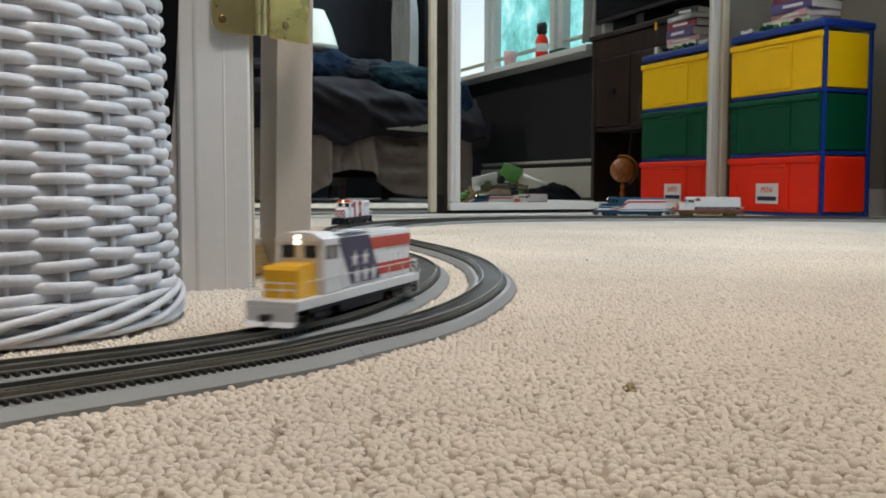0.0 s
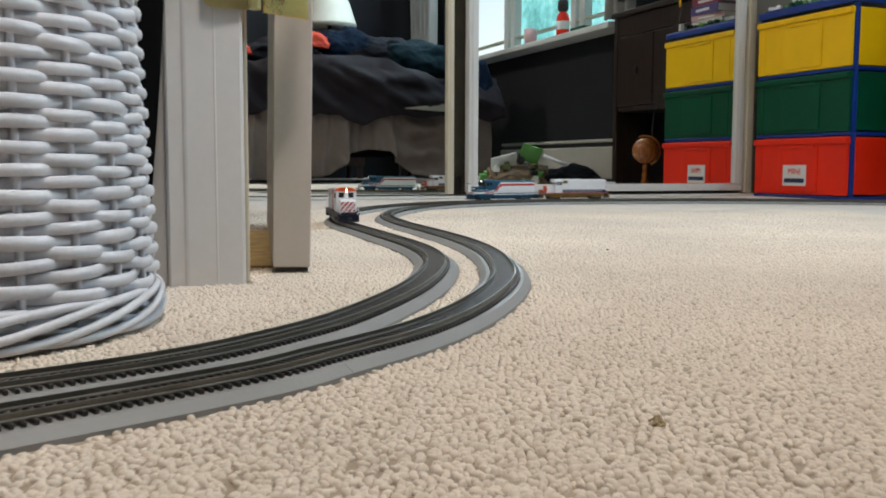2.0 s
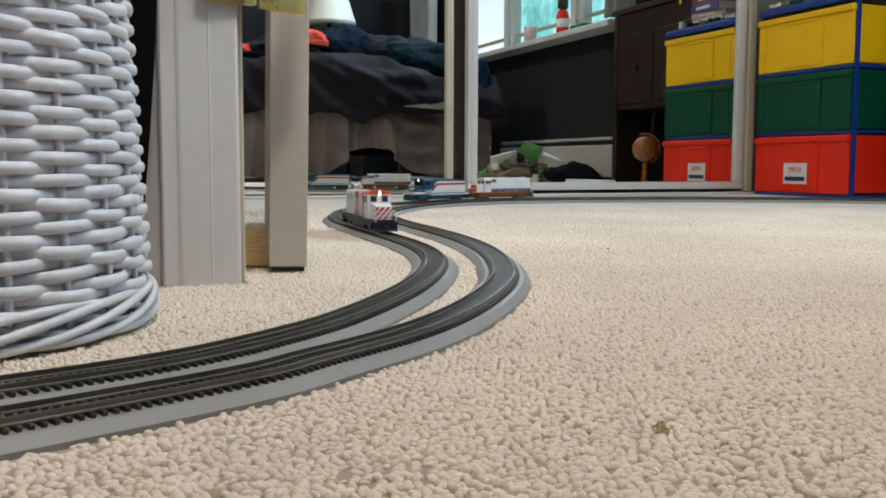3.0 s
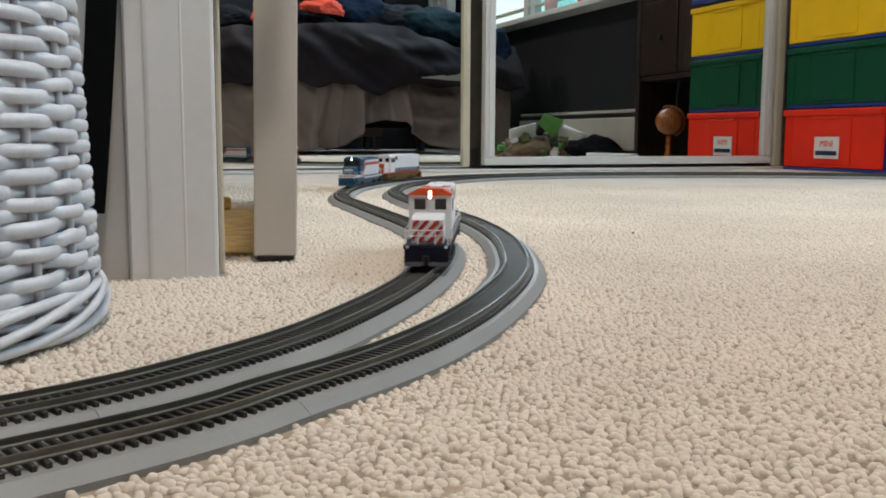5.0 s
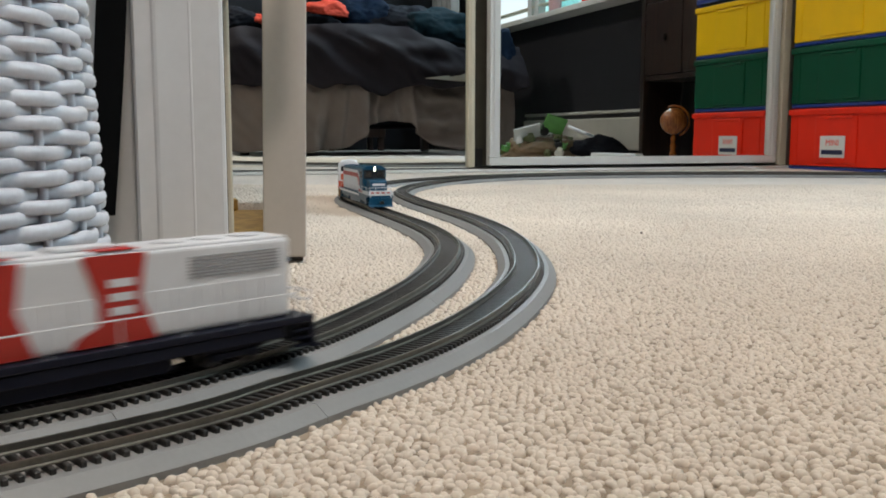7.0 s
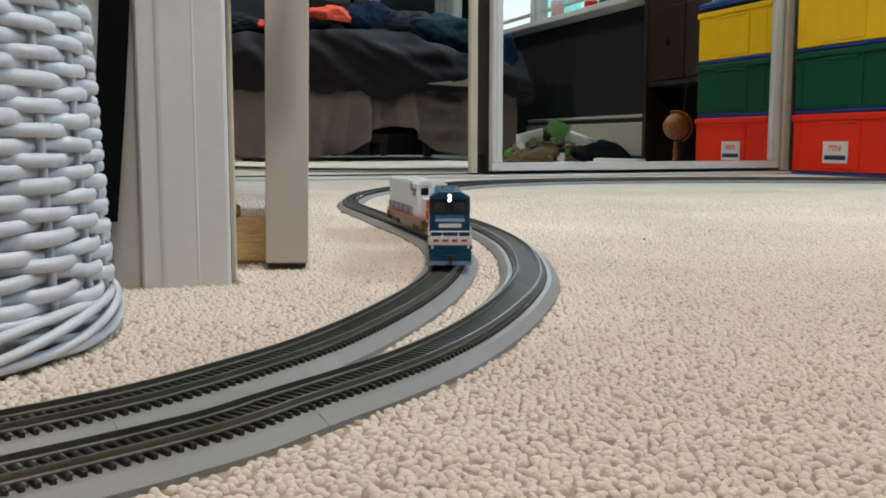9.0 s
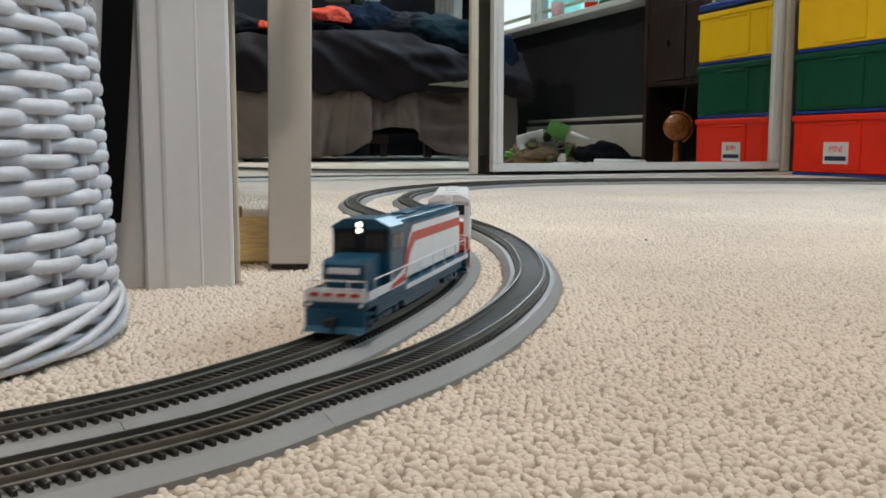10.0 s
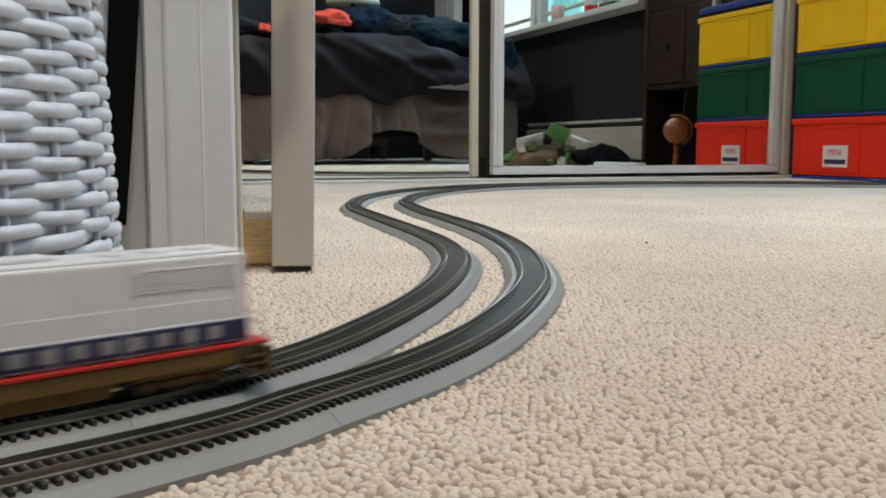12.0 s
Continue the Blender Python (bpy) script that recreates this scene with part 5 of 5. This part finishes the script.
# ---- toys before the heater ----
def toys():
    rnd = random.Random(21)
    mats = [M_OLIVE, M_OLIVE, M_BROWNTOY, M_LIME, M_LOCOWHITE, M_PAPER, M_BLACKWOOD, M_OLIVE]
    clothing(0.99, 1.70, 0.022, 0.18, 0.12, 0.085, M_BROWNTOY, "slack brown cloth bag under the toys", 41.0, 12)
    for i in range(46):
        a, d = rnd.uniform(0, 6.28), math.sqrt(rnd.random())
        x, y = 0.20 * d * math.cos(a), 0.13 * d * math.sin(a)
        s = rnd.uniform(0.014, 0.034)
        z = 0.002 + 0.115 * (1 - d * d)
        bm = B()
        kind = rnd.random()
        if kind < 0.45:
            box(bm, -s, s, -s * 0.6, s * 0.6, 0, s * 0.8, s * 0.12)
            box(bm, -s * 0.4, s * 0.5, -s * 0.4, s * 0.4, s * 0.8, s * 1.3, s * 0.1)
        elif kind < 0.75:
            bmesh.ops.create_icosphere(bm, subdivisions=2, radius=s * 0.8, matrix=Matrix.Translation((0, 0, s * 0.7)))
            cyl(bm, (0, 0, s * 0.4), (s * 1.2, 0, s * 1.3), s * 0.2)
        else:
            cyl(bm, (-s, 0, s * 0.4), (s, 0, s * 0.5), s * 0.4, s * 0.3)
            cyl(bm, (0, -s * 0.8, s * 0.4), (0, s * 0.8, s * 0.4), s * 0.3)
        solid("toy", bm, rnd.choice(mats), room(0.99, 1.70, 0, 12) @ pose(x, y, z, rnd.uniform(-12, 12), rnd.uniform(-12, 12), rnd.uniform(0, 360)), "small plastic toy in the heap", "toy", "heaped toys")
    bm = B()
    box(bm, -0.055, 0.055, -0.004, 0.004, -0.045, 0.045, 0.002)
    solid("toy_card", bm, M_LIME, room(1.03, 1.64, 0.165, 10) @ pose(0, 0, 0, -25, 18, 0), "green card leaning on the toy heap", "card")
    bm = B()
    box(bm, -0.07, 0.07, -0.003, 0.003, -0.04, 0.04, 0.002)
    solid("toy_sheet", bm, M_LABEL, room(0.90, 1.68, 0.125, 10) @ pose(0, 0, 0, -35, -14, 0), "white card lying across the toy heap", "card")
    p = thing("toy_plane", room(1.20, 1.60, 0.115, 30) @ pose(0, 0, 0, 0, 22, 0), "white toy aeroplane propped on the heap", "toy plane")
    bm = B()
    cyl(bm, (-0.11, 0, 0), (0.11, 0, 0), 0.010, 0.006, 12)
    part("fuselage", bm, M_LOCOWHITE, p, smooth=True)
    part("wing", box(B(), -0.02, 0.018, -0.075, 0.075, 0.006, 0.010, 0.0015), M_LOCOWHITE, p)
    part("tail", box(B(), 0.088, 0.108, -0.028, 0.028, 0.004, 0.007, 0.001), M_LOCOWHITE, p)
    clothing(1.26, 1.62, 0.022, 0.16, 0.12, 0.080, M_BLACKCLOTH, "black garment crumpled on the carpet", 31.0, 15)
    for a, b, w in ((0.98, 1.46, 0.05), (1.16, 1.42, 0.07)):
        bm = B()
        box(bm, -w, w, -0.02, 0.02, 0, 0.012, 0.004)
        solid("paper_scrap", bm, M_LABEL, room(a, b, 0.0, 8), "white paper scrap on the carpet", "paper", "paper scraps")


toys()


# fixture modelled for each assumed lamp, none of them in view
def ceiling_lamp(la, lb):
    l = thing("ceiling_lamp", room(la, lb, 2.42), "round white ring ceiling lamp, assumed out of view", "ceiling lamp", "ceiling lamps")
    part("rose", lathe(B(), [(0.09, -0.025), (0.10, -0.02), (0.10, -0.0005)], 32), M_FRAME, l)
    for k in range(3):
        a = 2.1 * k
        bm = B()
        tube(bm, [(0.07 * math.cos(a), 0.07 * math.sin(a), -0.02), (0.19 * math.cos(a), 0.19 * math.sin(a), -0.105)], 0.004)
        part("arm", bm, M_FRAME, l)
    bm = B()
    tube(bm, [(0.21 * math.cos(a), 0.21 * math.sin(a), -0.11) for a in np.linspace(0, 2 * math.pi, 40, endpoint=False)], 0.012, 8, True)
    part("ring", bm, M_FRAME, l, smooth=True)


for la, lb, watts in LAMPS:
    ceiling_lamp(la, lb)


# ---- carpet pile near the track ----
def lint():
    rnd = random.Random(3)
    bm = B()
    for i in range(26):
        p = [rnd.uniform(-0.004, 0.004) for _ in range(6)]
        tube(bm, [(p[0] * 0.8, p[1] * 0.8, 0.001 + abs(p[2]) * 0.6), (p[3] * 0.3, p[4] * 0.3, 0.003 + abs(p[2]) * 0.6), (p[4] * 0.8, p[5] * 0.8, 0.001)], 0.0004, 4)
    solid("lint", bm, M_LINT, pose(0.081, 0.240, 0.001), "tuft of brown lint on the carpet", "lint")


lint()
bm = B()
bmesh.ops.create_icosphere(bm, subdivisions=2, radius=0.0013, matrix=Matrix.Diagonal((1.3, 0.9, 0.6, 1)))
solid("dust_speck", bm, M_BLACKCLOTH, pose(0.214, 0.985, 0.0030), "tiny dark fluff speck on the carpet", "fluff", smooth=True)


def carpet_pile():
    """Knobbly wool loops in wandering rows over the carpet that lies nearest."""
    rnd = np.random.RandomState(5)
    P = []
    for y0, y1, gap in ((-0.10, 0.90, 0.0035), (0.90, 1.32, 0.0042), (1.32, 2.02, 0.0062)):
        for r, y in enumerate(np.arange(y0, y1, gap * 0.9)):
            far = 0.95 if y > 1.32 else 0.80
            xs = np.arange(max(-0.55, -0.46 * y - 0.25), min(far, 0.56 * y + 0.20), gap) + (gap / 2 if r % 2 else 0)
            P.append(np.stack([xs + rnd.normal(0, gap * 0.26, len(xs)), y + rnd.normal(0, gap * 0.26, len(xs)), np.full(len(xs), gap / 0.0041)], 1))
    P = np.vstack(P)
    P = P[rnd.rand(len(P)) > 0.09]
    keep = np.ones(len(P), bool)
    for line in (LINE_A, LINE_B):
        q = line[::3, :2]
        q = q[(q[:, 1] > -0.3) & (q[:, 1] < 2.3)]
        for i in range(0, len(P), 4000):
            d = np.sqrt(((P[i:i + 4000, None, :2] - q[None]) ** 2).sum(2)).min(1)
            keep[i:i + 4000] &= d > BED_HALF + 0.0012
    # none inside the basket's foot or under the casing and boards
    keep &= np.hypot(P[:, 0] + 0.322, P[:, 1] - 0.470) > 0.128
    c, s = math.cos(radians(TURN)), math.sin(radians(TURN))
    a = (P[:, 0] - RX) * c + (P[:, 1] - RY) * s
    b = (P[:, 0] - RX) * s - (P[:, 1] - RY) * c
    keep &= ~((a < DW_A + 0.002) & (b < DW_B + 0.009) & (b > DW_B - 0.14))
    q = room(-1.055, 1.80, 0, -10.5).inverted()
    bx = q[0][0] * P[:, 0] + q[0][1] * P[:, 1] + q[0][3]
    by = q[1][0] * P[:, 0] + q[1][1] * P[:, 1] + q[1][3]
    keep &= ~((bx > -0.102) & (bx < 0.087) & (by > -0.002) & (by < 0.502))
    P = P[keep]
    verts, faces, count = [], [], 0
    for near, k, rings in ((True, 7, ((1.0, 0.0), (0.98, 0.45), (0.62, 0.88))), (False, 5, ((1.0, 0.0), (0.80, 0.62)))):
        Q = P[P[:, 1] < 0.34] if near else P[P[:, 1] >= 0.34]
        big, Q = Q[:, 2:], Q[:, :2]
        n, m = len(Q), len(rings)
        ang = np.arange(k) * 2 * np.pi / k
        turn = rnd.uniform(0, np.pi, n)[:, None]
        rx, ry, hz = rnd.uniform(0.0020, 0.0031, n)[:, None] * big, rnd.uniform(0.0017, 0.0025, n)[:, None] * big, rnd.uniform(0.0015, 0.0031, n)[:, None] * (0.7 + 0.3 * big)
        lean = rnd.normal(0, 0.0006, (n, 2))
        V = np.zeros((n, m * k + 1, 3))
        for r, (f, h) in enumerate(rings):
            ex, ey = np.cos(ang)[None] * rx * f, np.sin(ang)[None] * ry * f
            V[:, r * k:(r + 1) * k, 0] = Q[:, :1] + ex * np.cos(turn) - ey * np.sin(turn) + lean[:, :1] * h
            V[:, r * k:(r + 1) * k, 1] = Q[:, 1:] + ex * np.sin(turn) + ey * np.cos(turn) + lean[:, 1:] * h
            V[:, r * k:(r + 1) * k, 2] = hz * h if r else -0.0004
        V[:, m * k, :2], V[:, m * k, 2] = Q + lean, hz[:, 0]
        base = count + (np.arange(n) * (m * k + 1))[:, None]
        for r in range(m - 1):
            for i in range(k):
                faces += (base + np.array([[r * k + i, r * k + (i + 1) % k, (r + 1) * k + (i + 1) % k, (r + 1) * k + i]])).tolist()
        for i in range(k):
            faces += (base + np.array([[(m - 1) * k + i, (m - 1) * k + (i + 1) % k, m * k]])).tolist()
        verts += V.reshape(-1, 3).tolist()
        count += n * (m * k + 1)
    me = bpy.data.meshes.new("carpet_pile")
    me.from_pydata(verts, [], faces)
    me.materials.append(M_PILE)
    me.polygons.foreach_set("use_smooth", np.ones(len(me.polygons), bool))
    # backing sheet below the loops; its dark brown also carries the pit shade
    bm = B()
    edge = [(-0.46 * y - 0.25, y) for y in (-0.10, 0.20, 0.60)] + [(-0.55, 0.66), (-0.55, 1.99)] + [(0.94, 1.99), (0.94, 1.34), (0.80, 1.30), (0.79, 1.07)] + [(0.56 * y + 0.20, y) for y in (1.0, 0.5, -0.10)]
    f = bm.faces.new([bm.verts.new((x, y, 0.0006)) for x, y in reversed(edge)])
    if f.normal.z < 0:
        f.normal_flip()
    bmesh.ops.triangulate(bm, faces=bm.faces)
    bk = part("carpet_backing", bm, M_SHADED_BACKING, floor, "brown woven backing, darkened as shade between the loops", ROOM.inverted())
    ob = new("carpet_pile", me)
    ob.parent = floor
    ob.matrix_basis = ROOM.inverted()
    tagged(ob, "knobbly cream wool loops", kind="stuff")


carpet_pile()
# ---- what moves ----
def on_track(s):
    """The pose of a locomotive whose middle is s metres from the start of the inner track."""
    pts = []
    for d in (-0.062, 0.062):
        f = (s + d) / 0.004
        pts.append(Vector((np.interp(f, range(len(LINE_A)), LINE_A[:, 0]), np.interp(f, range(len(LINE_A)), LINE_A[:, 1]), 0)))
    d = pts[0] - pts[1]                       # the trains run towards the start of the line
    c = (pts[0] + pts[1]) / 2
    return pose(c.x, c.y, RAIL_Z, 0, 0, math.degrees(math.atan2(d.y, d.x)))


LEAD_IN = 2.98     # length of the line before the doorway stretch


def run(loco_ob, times, places, offset):
    rows = []
    t = 0.0
    while t < 12.001:
        rows.append((round(t, 2), on_track(LEAD_IN + float(np.interp(t, times, places)) + offset)))
        t += 0.25
    walk(loco_ob, rows)


def motions():
    run(LOCO_STAR, [0, 1, 12], [0.642, 0.371, -2.35], 0.105)
    run(LOCO_RED, [0, 3, 4.8, 6.5, 12], [2.116, 1.421, 0.997, 0.612, -0.64], 0.099)
    blue = [0, 3, 5.5, 7.2, 8.8, 10.5, 12], [3.185, 2.488, 1.905, 1.480, 1.056, 0.624, 0.245]
    run(LOCO_BLUE, *blue, 0.097)
    run(LOCO_WHITE, *blue, 0.322)


motions()
